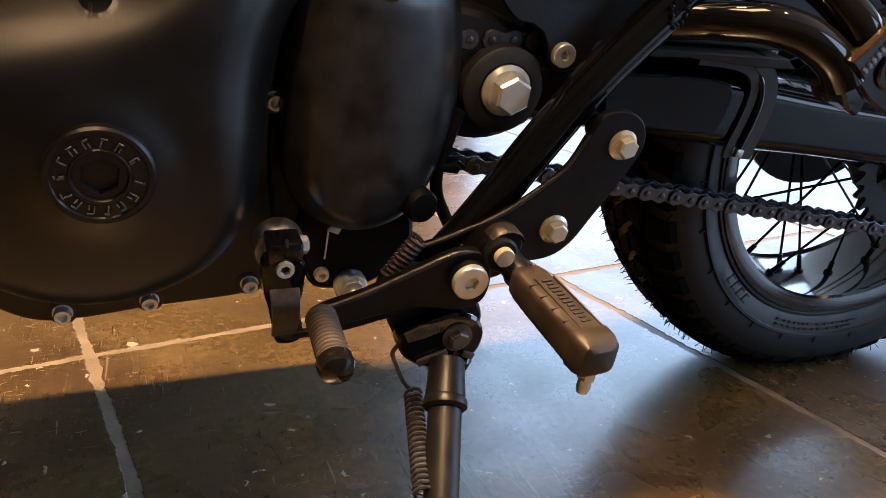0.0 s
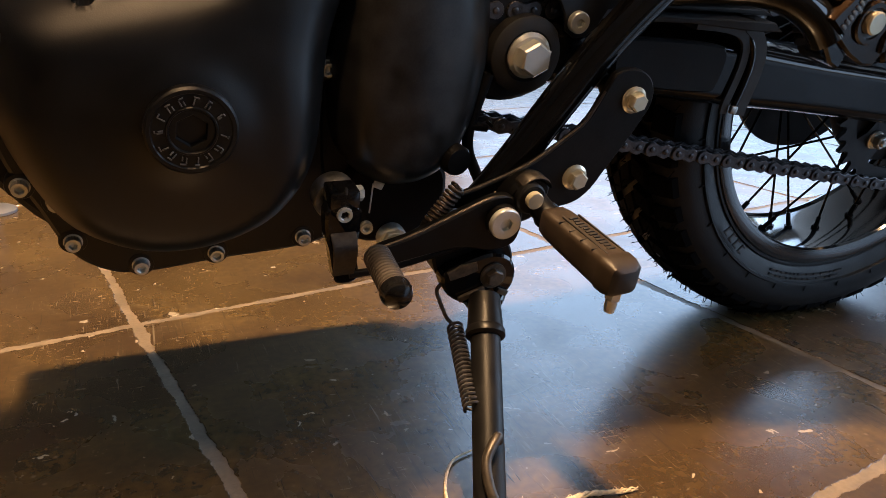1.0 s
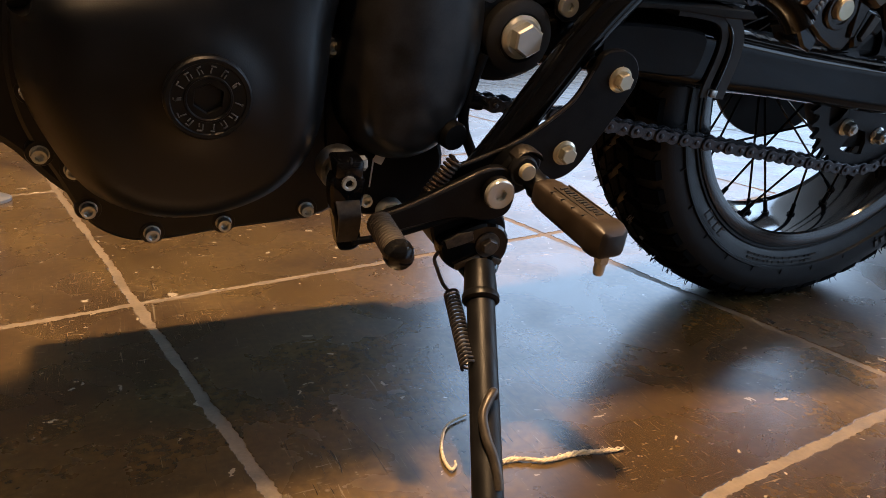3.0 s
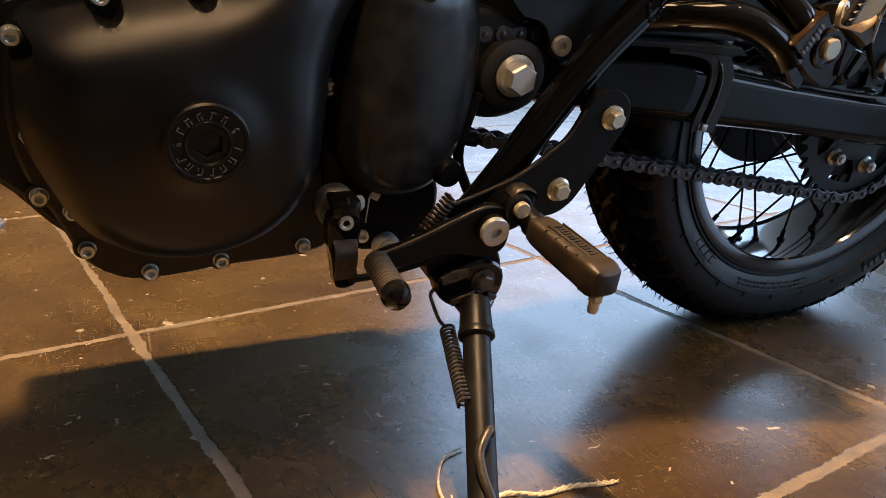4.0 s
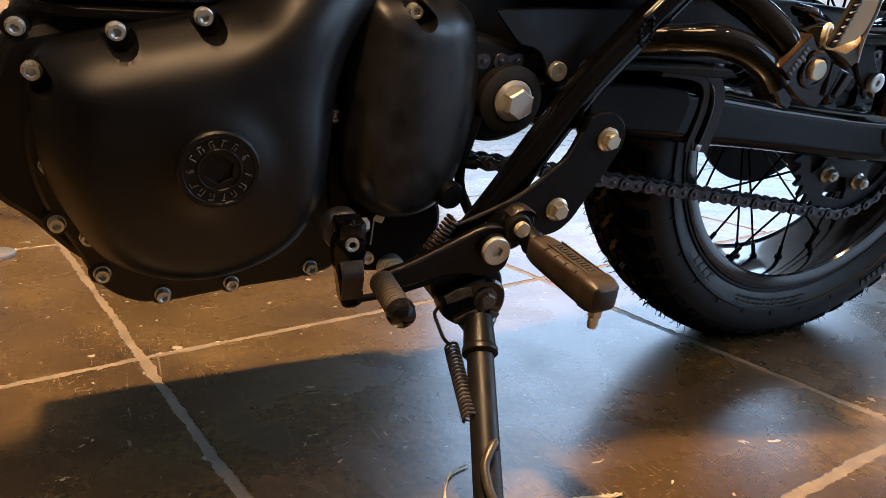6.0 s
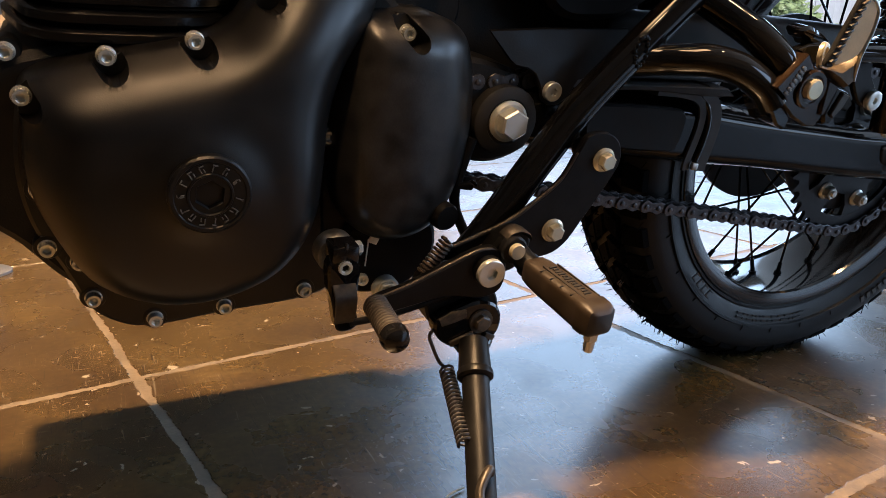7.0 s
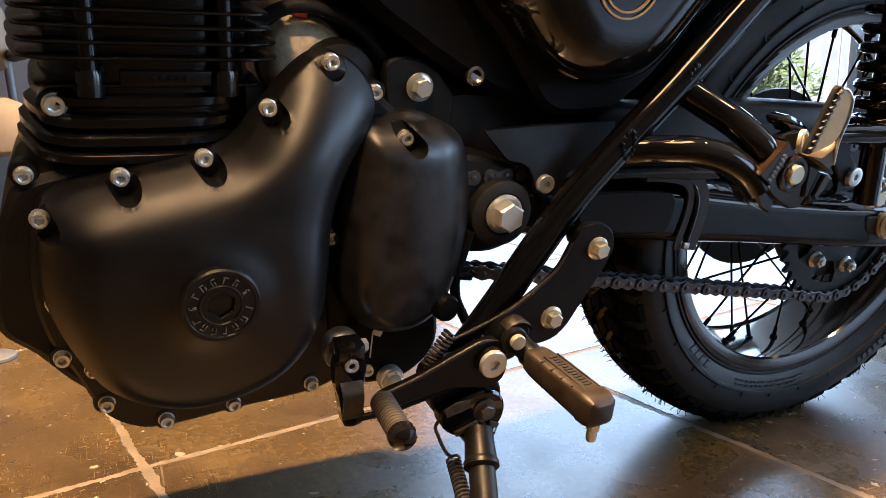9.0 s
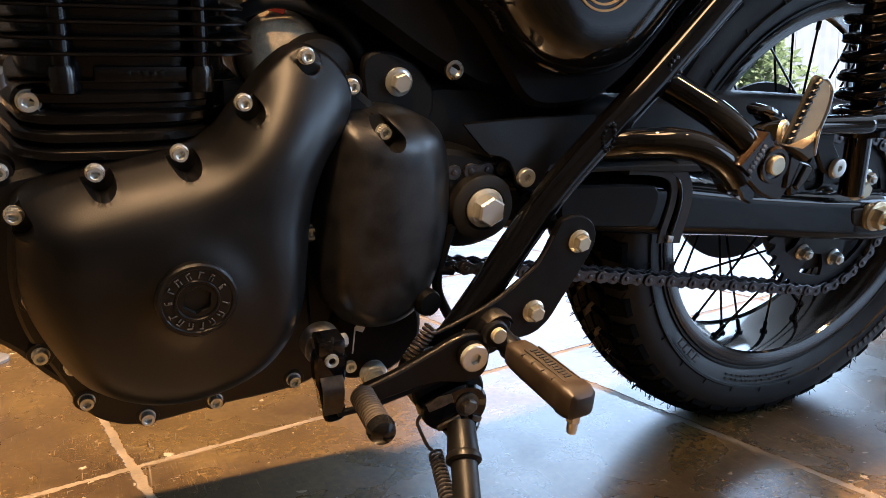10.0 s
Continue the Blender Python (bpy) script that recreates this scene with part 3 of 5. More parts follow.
def cover_depth(x, z, s):
    top = smoothstep(0.28, 0.40, z)
    w = 0.026 + top * (0.022 - 0.010 * smoothstep(-0.265, -0.205, x))
    face = 0.148 - 0.022 * smoothstep(0.40, 0.50, z) - 0.006 * smoothstep(0.30, 0.20, z)
    face = face - 0.30 * 0.5 * (x + 0.178 + np.sqrt((x + 0.178) ** 2 + 0.0020)) * smoothstep(0.32, 0.44, z) - 0.5 * (x + 0.27) ** 2 * smoothstep(0.42, 0.36, z) - 0.5 * (z - 0.31) ** 2
    t = np.clip(s / w, 0, 1)
    d = 0.090 + (face - 0.090) * np.sqrt(np.maximum(0, 1 - (1 - t) ** 2.0))
    # raised boss about the plug
    r = np.hypot(x - CAPX, z - CAPZ)
    return d + 0.005 * (1 - smoothstep(0.027, 0.042, r))


cover = part("alternator_cover", dome(curve2(BO, 6), cover_depth, 0.0011, 0.070, 130, [(px, pz, 0.0030, -0.0042, 0.0096, 0.099) for px, pz in POCKETS]), SATIN, crank, "satin black rounded alternator cover", 50)
sh = Shape()
sh.lathe([(0.0276, -0.01), (0.0276, 0.0034), (0.0262, 0.0050), (0.0240, 0.0050), (0.0232, 0.0040), (0.0156, 0.0040), (0.0150, 0.0049), (0.0140, 0.0049), (0.0134, 0.0040), (0.0132, 0.0030)], (CAPX, -0.153, CAPZ), (0, -1, 0), 72)
sh.v, sh.f = sh.v, [f for f in sh.f if len(f) == 4]


def socket_ring(rad, h, six):
    out = []
    for i in range(48):
        a = 2 * math.pi * i / 48
        q = rad * (math.cos(math.pi / 6) / math.cos(a % (math.pi / 3) - math.pi / 6) if six else 1)
        out.append((CAPX + q * math.cos(a + 0.42), -0.153 - h, CAPZ + q * math.sin(a + 0.42)))
    return out


sh.loft([socket_ring(0.0138, 0.0032, False), socket_ring(0.0106, 0.0032, True), socket_ring(0.0101, 0.0026, True), socket_ring(0.0099, -0.0050, True)], cap0=False)
plug = part("inspection_plug", sh, SATIN, crank, "round black plug with a hex socket")
for i, (a, w) in enumerate(((150, .9), (128, 1), (105, .9), (80, 1), (58, .8), (28, .5), (-12, .5), (-38, 1), (-62, 1), (-85, .8), (-107, 1), (-130, .9), (-152, 1), (178, .5))):
    aa = radians(a)
    cx, cz = CAPX + 0.0194 * math.cos(aa), CAPZ + 0.0194 * math.sin(aa)
    s2 = Shape()
    m = Matrix.Translation((cx, -0.1578, cz)) @ Matrix.Rotation(-aa, 4, "Y")
    strokes = ((0.0020, 0, 0.0008, 0.0034 * w), (-0.0008, 0.0013 * w, 0.0040, 0.0007), (-0.0014, -0.0013 * w, 0.0028, 0.0007))
    for dx, dz, lx, lz in strokes[: 3 if i % 3 else 2]:
        s2.box(m @ pose(dx, 0, dz, 0, 12 * math.sin(i * 2.3), 0), lx, 0.0012, lz, 0.0002)
    part("raised_mark", s2, CAPMARK, plug)

# cover screws
for x, d, z in ((-0.358, 0.080, 0.258), (-0.331, 0.080, 0.213), (-0.288, 0.080, 0.189), (-0.234, 0.080, 0.193), (-0.167, 0.080, 0.200), (-0.359, 0.080, 0.303), (-0.338, 0.080, 0.245), (-0.119, 0.080, 0.454), (-0.116, 0.080, 0.205), (-0.137, 0.080, 0.398), (-0.152, 0.080, 0.336), (-0.369, 0.066, 0.396)):
    s2 = Shape()
    s2.lathe([(0.0098, -0.016), (0.0098, -0.002), (0.0090, -0.0005)], (x, -d - 0.001, z), (0, -1, 0), 20)
    boss = part("screw_boss", s2, SATIN, crank)
    screw(crank, x, d, z)
for x, z in POCKETS:
    screw(crank, x, 0.0995, z)

SO = [(-0.138, 0.427), (-0.112, 0.4335), (-0.078, 0.4345), (-0.050, 0.425), (-0.036, 0.401), (-0.0305, 0.362), (-0.0315, 0.325), (-0.041, 0.287), (-0.061, 0.259), (-0.092, 0.248), (-0.122, 0.254), (-0.143, 0.276), (-0.150, 0.32), (-0.148, 0.38)]


def sprocket_depth(x, z, s):
    w = 0.024 + 0.012 * smoothstep(0.33, 0.42, z)
    t = np.clip(s / w, 0, 1)
    return 0.085 + (0.036 - 4.0 * (x + 0.100) ** 2) * np.sqrt(np.maximum(0, 1 - (1 - t) ** 2.2))


part("sprocket_cover", dome(curve2(SO, 6), sprocket_depth, 0.0010, 0.050, 40, [(-0.096, 0.420, 0.003, -0.0035, 0.0080, 0.092)]), DUSTY, crank, "satin black oval sprocket cover", 50)
screw(crank, -0.096, 0.0925, 0.420)

# cylinder with its fins
cyl = Shape()
o = curve2([(-0.352, 0.05), (-0.352, -0.02), (-0.335, -0.06), (-0.30, -0.071), (-0.26, -0.071), (-0.225, -0.06), (-0.208, -0.03), (-0.208, 0.05), (-0.24, 0.075), (-0.32, 0.075)], 5)
cyl.loft([[(x, y, z) for x, y in o] for z in (0.36, 0.60)])
cylob = part("cylinder", cyl, FIN, bike, "black finned engine cylinder")
for i in range(12):
    z = 0.4575 if i == 0 else 0.4665 + i * 0.0104
    grow = 0.004 * math.sin(i * 1.1)
    o = curve2([(-0.368 - grow, 0.05), (-0.368, -0.055), (-0.356, -0.080), (-0.33, -0.0855), (-0.28, -0.0865), (-0.235, -0.0855), (-0.206, -0.080), (-0.194 + grow, -0.055), (-0.195, 0.05), (-0.23, 0.085), (-0.33, 0.085)], 5)
    if i == 0:
        o = inset(o, 0.010)
    part("fin", Shape().loft([[(x, y, z + dz) for x, y in inset(o, q)] for dz, q in ((0, 0.0010), (0.0007, 0), (0.0017, 0), (0.0024, 0.0010))]), FIN, cylob)
for x in (-0.322, -0.232):
    s2 = Shape()
    s2.tube([(x, -0.0745, 0.452), (x, -0.0745, 0.60)], 0.0062, 14, smooth=False)
    s2.lathe([(0.0090, 0.0), (0.0090, 0.015), (0.0078, 0.018)], (x, -0.0755, 0.452), (0, 0, 1), 20)
    part("stud_column", s2, FIN, cylob)
for z, g in ((0.452, 0.0), (0.438, 0.004), (0.426, 0.008), (0.414, 0.010)):
    o = curve2([(-0.352 - g, 0.05), (-0.352 - g, -0.045), (-0.340, -0.070 - g), (-0.31, -0.077 - g), (-0.26, -0.077 - g), (-0.230 + g * 0.4, -0.068), (-0.214 + g * 0.4, -0.04), (-0.212, 0.05)], 6)
    part("base_step", Shape().loft([[(x, y, z + dz) for x, y in inset(o, q)] for dz, q in ((-0.009, 0.003), (-0.0075, 0.0), (-0.002, 0.0), (0.0, 0.003))]), FIN, cylob)
s2 = Shape()
s2.box(pose(-0.272, -0.0735, 0.4635), 0.062, 0.006, 0.011, 0.0015)
name_plate = part("casting_plate", s2, FIN, cylob)
s2 = Shape()
for i in range(5):
    s2.box(pose(-0.281 + i * 0.0055, -0.0770, 0.4635), 0.0032, 0.0012, 0.0055, 0.0003)
part("raised_mark", s2, FIN, name_plate)
s2 = Shape()
s2.lathe([(0.0115, -0.02), (0.0115, 0.004), (0.0095, 0.006)], (-0.345, -0.058, 0.444), (0, -1, 0), 24)
part("screw_boss", s2, FIN, cylob)
screw(cylob, -0.345, 0.064, 0.444, 0.0072)
# starter housing and intake behind the neck of the cover
s2 = Shape()
s2.lathe([(0.02, -0.05), (0.036, -0.05), (0.038, -0.04), (0.038, 0.030), (0.0365, 0.040), (0.031, 0.050), (0.020, 0.056), (0.001, 0.058)], (-0.152, 0.040, 0.4655), (0, -1, 0), 40)
starter = part("starter_motor", s2, ALU, bike, "bare cast aluminium starter housing")
s2 = Shape()
s2.lathe([(0.0385, 0.0), (0.0395, 0.002), (0.0395, 0.010), (0.0385, 0.012)], (-0.152, 0.022, 0.4655), (0, -1, 0), 40)
part("clamp_band", s2, RUBBER, starter)
s2 = Shape()
s2.lathe([(0.034, -0.03), (0.034, 0.010), (0.031, 0.018), (0.022, 0.023), (0.001, 0.024)], (-0.130, -0.012, 0.453), (0, -1, 0), 40)
part("end_cap", s2, CASE, starter)
s2 = Shape()
s2.tube([(-0.20, 0.06, 0.505), (-0.165, 0.065, 0.512), (-0.12, 0.07, 0.512)], [0.022, 0.025, 0.022], 20)
part("intake_stub", s2, ALU, bike)
# made-up dark block that fills the shaded gap behind the engine
part("dark_filler", Shape().prism(curve2([(-0.125, 0.44), (-0.04, 0.42), (0.0, 0.47), (0.0, 0.60), (-0.09, 0.62), (-0.118, 0.53)], 4), -0.09, -0.01, 0.006), MATT, bike, "plain dark filler block for the shade behind the engine")
s2 = Shape()
s2.tube([(-0.21, 0.0, 0.487), (-0.165, -0.02, 0.512), (-0.115, -0.02, 0.498), (-0.09, -0.02, 0.47)], 0.006, 12)
part("breather_hose", s2, RUBBER, bike)
s2 = Shape()
s2.box(pose(-0.1585, -0.006, 0.5170, 0, 12, 0), 0.018, 0.004, 0.030, 0.001)
part("warning_label", s2, RED, bike, "red printed warning label")

# frame
TUBE = [(0.250, -0.125, 0.58), (0.203, -0.125, 0.529), (0.146, -0.125, 0.467), (0.0905, -0.125, 0.411), (0.052, -0.125, 0.369), (0.020, -0.125, 0.325), (-0.008, -0.125, 0.283), (-0.035, -0.125, 0.245), (-0.055, -0.12, 0.215)]
frame_ob = part("frame_tube", Shape().tube(TUBE, 0.0142, 24), GLOSS, bike, "gloss black diagonal frame tube")
part("footrest_loop", Shape().tube([(0.086, -0.118, 0.4055), (0.1133, -0.135, 0.4115), (0.1270, -0.150, 0.4150), (0.1440, -0.165, 0.4175), (0.1665, -0.175, 0.4130), (0.1876, -0.182, 0.4015), (0.2010, -0.186, 0.3870)], 0.0132, 24), GLOSS, frame_ob)
part("footrest_loop", Shape().tube([(0.150, -0.118, 0.4660), (0.1724, -0.145, 0.4500), (0.1870, -0.165, 0.4380), (0.2010, -0.180, 0.4230), (0.2140, -0.186, 0.4060)], 0.0134, 24), GLOSS, frame_ob)
for p in ((0.092, -0.136, 0.4185), (0.153, -0.134, 0.4735)):
    s2 = Shape()
    r2 = random.Random(int(p[0] * 1000))
    for k in range(14):
        a = k * 2 * math.pi / 14
        c = Vector(p) + Vector((math.cos(a) * 0.0112 * 0.5, -0.003, math.sin(a) * 0.0115)) + Vector((r2.uniform(-.001, .001), 0, r2.uniform(-.001, .001)))
        s2.lathe([(0.0005, -0.002), (0.002, -0.0008), (0.0022, 0.0008), (0.0005, 0.002)], c, (0, -1, 0.3), 8)
    part("weld_bead", s2, GLOSS, frame_ob)
part("frame_gusset", Shape().prism([(-0.024, 0.258), (-0.006, 0.285), (0.012, 0.312), (0.026, 0.304), (0.014, 0.284), (0.0, 0.262)], 0.105, 0.116, 0.001), PLATE, frame_ob)
part("pivot_casting", Shape().prism(curve2([(-0.035, 0.40), (0.02, 0.385), (0.045, 0.355), (0.035, 0.325), (0.0, 0.309), (-0.035, 0.315), (-0.05, 0.34), (-0.05, 0.385)], 4), 0.02, 0.085, 0.004), CASE, bike, "black cast frame lug")
s2 = Shape()
s2.lathe([(0.030, -0.03), (0.030, 0.004), (0.028, 0.006), (0.020, 0.007), (0.019, 0.005)], (0.0, -0.092, 0.349), (0, -1, 0), 48)
piv = part("swingarm_pivot", s2, RUBBER, bike, "round black rubber pivot bush")
s2 = Shape()
s2.lathe([(0.0178, 0), (0.0178, 0.002), (0.015, 0.0045)], (0.0, -0.098, 0.350), (0, -1, 0), 32)
s2.hexagon((0.0, -0.101, 0.350), (0, -1, 0), 0.0235, 0.0125, 0.5, 0.0018)
part("pivot_bolt", s2, ZINC, piv, "large zinc plated hex bolt")

# footrest bracket plate and bolts
PL = [(0.048, 0.352), (0.066, 0.354), (0.080, 0.345), (0.084, 0.328), (0.074, 0.306), (0.056, 0.276), (0.043, 0.256), (0.026, 0.246), (-0.005, 0.245), (-0.045, 0.249), (-0.075, 0.252), (-0.074, 0.260), (-0.043, 0.270), (-0.008, 0.286), (0.026, 0.312), (0.040, 0.338)]
brk = part("footrest_bracket", Shape().prism(curve2(PL, 5), 0.145, 0.151, 0.0012), PLATE, bike, "semi-gloss black steel footrest bracket")
# brown strip that paints the warm light along the plate's top edge
s2 = Shape()
s2.tube([(-0.074, -0.1500, 0.2605), (-0.060, -0.1500, 0.2645), (-0.043, -0.1500, 0.2705), (-0.025, -0.1500, 0.2775), (-0.008, -0.1500, 0.2865), (0.010, -0.1500, 0.2995), (0.026, -0.1500, 0.3125), (0.034, -0.1500, 0.3255), (0.040, -0.1500, 0.3380)], [0.0014, 0.0018, 0.0018, 0.0018, 0.0016, 0.0012, 0.0010], 8)
part("lit_edge", s2, CLEVIS, brk, "brown strip for the warm light on the plate's edge")
s2 = Shape()
r6 = random.Random(8)
for k in range(26):
    c6 = Vector((-0.041 + r6.gauss(0, 0.004), -0.1525, 0.2560 + r6.gauss(0, 0.0018)))
    q6 = r6.uniform(0.0008, 0.0021)
    s2.lathe([(0.0003, -q6), (q6, -q6 * 0.4), (q6 * 0.9, q6 * 0.5), (0.0003, q6)], c6, (r6.uniform(-.5, .5), -1, r6.uniform(-.5, .5)), 7)
part("weld_spatter", s2, CRUST, brk, "beige crusted weld spatter")
for x, z in ((0.066, 0.331), (0.027, 0.270)):
    s2 = Shape()
    flange_bolt(s2, x, 0.151, z)
    part("bolt", s2, BRASSY, brk, "zinc flange bolt")
for x, z in ((0.066, 0.331), (0.027, 0.270)):
    part("spacer", Shape().lathe([(0.009, -0.03), (0.009, 0.0)], (x, -0.146, z), (0, -1, 0), 20), PLATE, brk)

# rider footrest
PA, PB = Vector((-0.009, -0.182, 0.2540)), Vector((-0.0010, -0.272, 0.2515))
ax = (PB - PA).normalized()
s2 = Shape()
sideways = Vector((1, 0, 0))
upv = ax.cross(sideways).normalized()
if upv.z < 0:
    upv = -upv
wide = upv.cross(ax)
rings = []
for t, hw, hh in ((0.0, 0.0080, 0.0075), (0.03, 0.0102, 0.0096), (0.12, 0.0114, 0.0108), (0.30, 0.0120, 0.0114), (0.6, 0.0126, 0.0118), (0.80, 0.0130, 0.0122), (0.815, 0.0137, 0.0128), (0.90, 0.0135, 0.0126), (0.97, 0.0118, 0.0110), (1.0, 0.0080, 0.0078)):
    c = PA + (PB - PA) * t
    rings.append([c + wide * hw * math.copysign(abs(math.cos(a)) ** 0.36, math.cos(a)) + upv * hh * math.copysign(abs(math.sin(a)) ** 0.36, math.sin(a)) for a in (2 * math.pi * j / 40 for j in range(40))])
s2.loft(rings)
peg = part("footrest", s2, SOFT, bike, "brown-black moulded rubber footrest")
for k in range(12):
    s2 = Shape()
    t = 0.26 + k * 0.043
    c = PA + (PB - PA) * t + upv * (0.0114 + 0.0011 * t) + wide * 0.0020
    m = Matrix((( *wide, 0), (*ax, 0), (*upv, 0), (0, 0, 0, 1))).transposed()
    m.translation = c
    s2.box(m, 0.0068 - (0.002 if k % 3 == 1 else 0), 0.0020, 0.0012, 0.0002)
    part("raised_mark", s2, MARKP, peg)
s2 = Shape()
for side in (-1, 1):
    m = Matrix(((*wide, 0), (*ax, 0), (*upv, 0), (0, 0, 0, 1))).transposed()
    m.translation = PA + (PB - PA) * 0.6 + upv * 0.0119 + wide * (side * 0.0068 + 0.0020) - ax * 0.008
    s2.box(m, 0.0012, 0.052, 0.0014, 0.0003)
for k in range(4):
    m = Matrix(((*wide, 0), (*ax, 0), (*upv, 0), (0, 0, 0, 1))).transposed()
    m.translation = PA + (PB - PA) * (0.28 + 0.14 * k) + upv * (0.0107 + 0.0010 * (0.28 + 0.14 * k)) - wide * 0.0085
    s2.box(m, 0.0062, 0.0008, 0.0012, 0.0002)
part("groove", s2, MARKP, peg)
s2 = Shape()
tip = PB - ax * 0.0090 - upv * 0.0110
s2.hexagon(tip, -upv, 0.0100, 0.0075, 0.2)
s2.lathe([(0.0042, 0.007), (0.0042, 0.0140), (0.0036, 0.0172), (0.0015, 0.0178), (0.0001, 0.0179)], tip, -upv, 20)
part("tip_stud", s2, ZINC, peg, "zinc feeler stud")
s2 = Shape()
s2.prism(curve2([(-0.0400, 0.2600), (-0.0310, 0.2745), (-0.0160, 0.2800), (-0.0040, 0.2750), (-0.0020, 0.2640), (-0.0090, 0.2480), (-0.0215, 0.2420), (-0.0340, 0.2480)], 5), 0.150, 0.166, 0.003)
clevis = part("footrest_clevis", s2, PLATE, bike, "black steel footrest clevis")
s2 = Shape()
s2.prism(curve2([(-0.0345, 0.2680), (-0.0300, 0.2765), (-0.0215, 0.2790), (-0.0135, 0.2740), (-0.0110, 0.2650), (-0.0150, 0.2570), (-0.0240, 0.2545), (-0.0320, 0.2590)], 5), 0.170, 0.1765, 0.0016)
part("clevis_ear", s2, PLATE, clevis)
rows = catmull([(-0.0300, 0, 0.2755), (-0.0250, 0, 0.2800), (-0.0165, 0, 0.2815), (-0.0090, 0, 0.2785), (-0.0060, 0, 0.2740)], 6)
s2 = Shape()
s2.loft([[c + Vector((0, -0.160, -0.0014)), c + Vector((0, -0.1715, -0.0014)), c + Vector((0, -0.1730, 0.0002)), c + Vector((0, -0.1715, 0.0014)), c + Vector((0, -0.160, 0.0014))] for c in rows])
part("clevis_cap", s2, CLEVIS, clevis, "worn grey-brown bent cap")
s2 = Shape()
flat_screw(s2, -0.0228, 0.1775, 0.2680, 0.0066, 0.0045, 0)
part("pivot_pin", s2, BRASSY, clevis, "zinc pivot pin head", 25)
s2 = Shape()
s2.tube([(-0.0165, -0.168, 0.2625), (-0.0120, -0.178, 0.2570), PA + ax * 0.006], [0.0098, 0.0092, 0.0086], 20)
s2.lathe([(0.0098, 0), (0.0108, 0.001), (0.0108, 0.004), (0.0098, 0.005)], PA - ax * 0.006, ax, 24)
part("footrest_neck", s2, PLATE, clevis, "black steel neck of the footrest")

# gear lever
GL = [(-0.050, 0.268), (-0.034, 0.266), (-0.025, 0.250), (-0.028, 0.230), (-0.045, 0.224), (-0.075, 0.229), (-0.110, 0.224), (-0.136, 0.219), (-0.142, 0.226), (-0.136, 0.235), (-0.110, 0.243), (-0.075, 0.258)]
lever = part("gear_lever", Shape().prism(curve2(GL, 5), 0.163, 0.171, 0.0012), PLATE, bike, "black tapered gear lever")
# the lever's top edge gets its warm highlight as a brown strip too
part("lit_edge", Shape().tube([(-0.138, -0.1700, 0.2345), (-0.110, -0.1700, 0.2430), (-0.075, -0.1700, 0.2580), (-0.055, -0.1700, 0.2665), (-0.044, -0.1700, 0.2680), (-0.036, -0.1700, 0.2665)], [0.0012, 0.0019, 0.0019, 0.0018, 0.0014, 0.0008], 8), CLEVIS, lever, "brown strip for the warm light on the lever's edge")
s2 = Shape()
flat_screw(s2, -0.0430, 0.1755, 0.2502, 0.0122, 0.0050, 0.0052)
part("pivot_screw", s2, ZINC, lever, "wide flat zinc socket screw", 25)
part("pivot_boss", Shape().lathe([(0.0128, 0), (0.0128, 0.006)], (-0.0430, -0.170, 0.2502), (0, -1, 0), 28), PLATE, lever)
s2 = Shape()
K0, K1 = Vector((-0.138, -0.173, 0.2325)), Vector((-0.140, -0.224, 0.2315))
KS = 0.95
prof = []
for k in range(12):
    h = 0.002 + k * 0.0036
    prof += [(0.0096, h), (0.0104, h + 0.0007), (0.0104, h + 0.0022), (0.0096, h + 0.0029)]
prof += [(0.0106, 0.0460), (0.0112, 0.0475), (0.0112, 0.052), (0.0095, 0.0565), (0.005, 0.0590), (0.0005, 0.0595)]
s2.lathe([(q * KS, h * 0.93) for q, h in [(0.009, 0)] + prof], K0, K1 - K0, 28)
part("toe_rubber", s2, RIBBED, lever, "ribbed brown-black toe rubber")
s2 = Shape()
s2.lathe([(q * KS, h * 0.93) for q, h in ((0.0100, 0.0472), (0.0115, 0.048), (0.0115, 0.0525), (0.0100, 0.0572), (0.005, 0.0600), (0.0004, 0.0606))], K0, K1 - K0, 28)
part("rubber_tip", s2, GLOSS, lever)
part("link_rod", Shape().tube([(-0.152, -0.158, 0.209), (-0.120, -0.160, 0.213), (-0.07, -0.160, 0.224), (-0.045, -0.160, 0.228)], 0.0030, 12), PLATE, bike, "thin black gear linkage rod")

# gear shaft arm
s2 = Shape()
s2.lathe([(0.0165, -0.012), (0.0165, 0.0), (0.0155, 0.002), (0.0125, 0.002), (0.0118, 0.001), (0.0001, 0.001)], (-0.1555, -0.130, 0.256), (0, -1, 0), 40)
shaft = part("gear_shaft", s2, STEEL, bike, "grey steel gear shaft boss")
s2 = Shape()
s2.box(pose(-0.1565, -0.1455, 0.2655), 0.0215, 0.021, 0.0165, 0.0022)
s2.prism(curve2([(-0.168, 0.262), (-0.146, 0.262), (-0.145, 0.240), (-0.147, 0.226), (-0.144, 0.206), (-0.150, 0.200), (-0.160, 0.201), (-0.163, 0.210), (-0.166, 0.228), (-0.169, 0.240)], 4), 0.143, 0.156, 0.002)
arm = part("gear_arm", s2, GLOSS, shaft, "gloss black clamped gear arm")
s2 = Shape()
s2.box(pose(-0.156, -0.1545, 0.2665), 0.0016, 0.003, 0.019, 0.0002)
part("clamp_slit", s2, RUBBER, shaft)
screw(shaft, -0.157, 0.1545, 0.257, 0.0058, 0.004)
s2 = Shape()
s2.hexagon((-0.1465, -0.147, 0.268), (1, 0, 0), 0.010, 0.005, 0.2)
part("clamp_bolt", s2, ZINC, shaft)
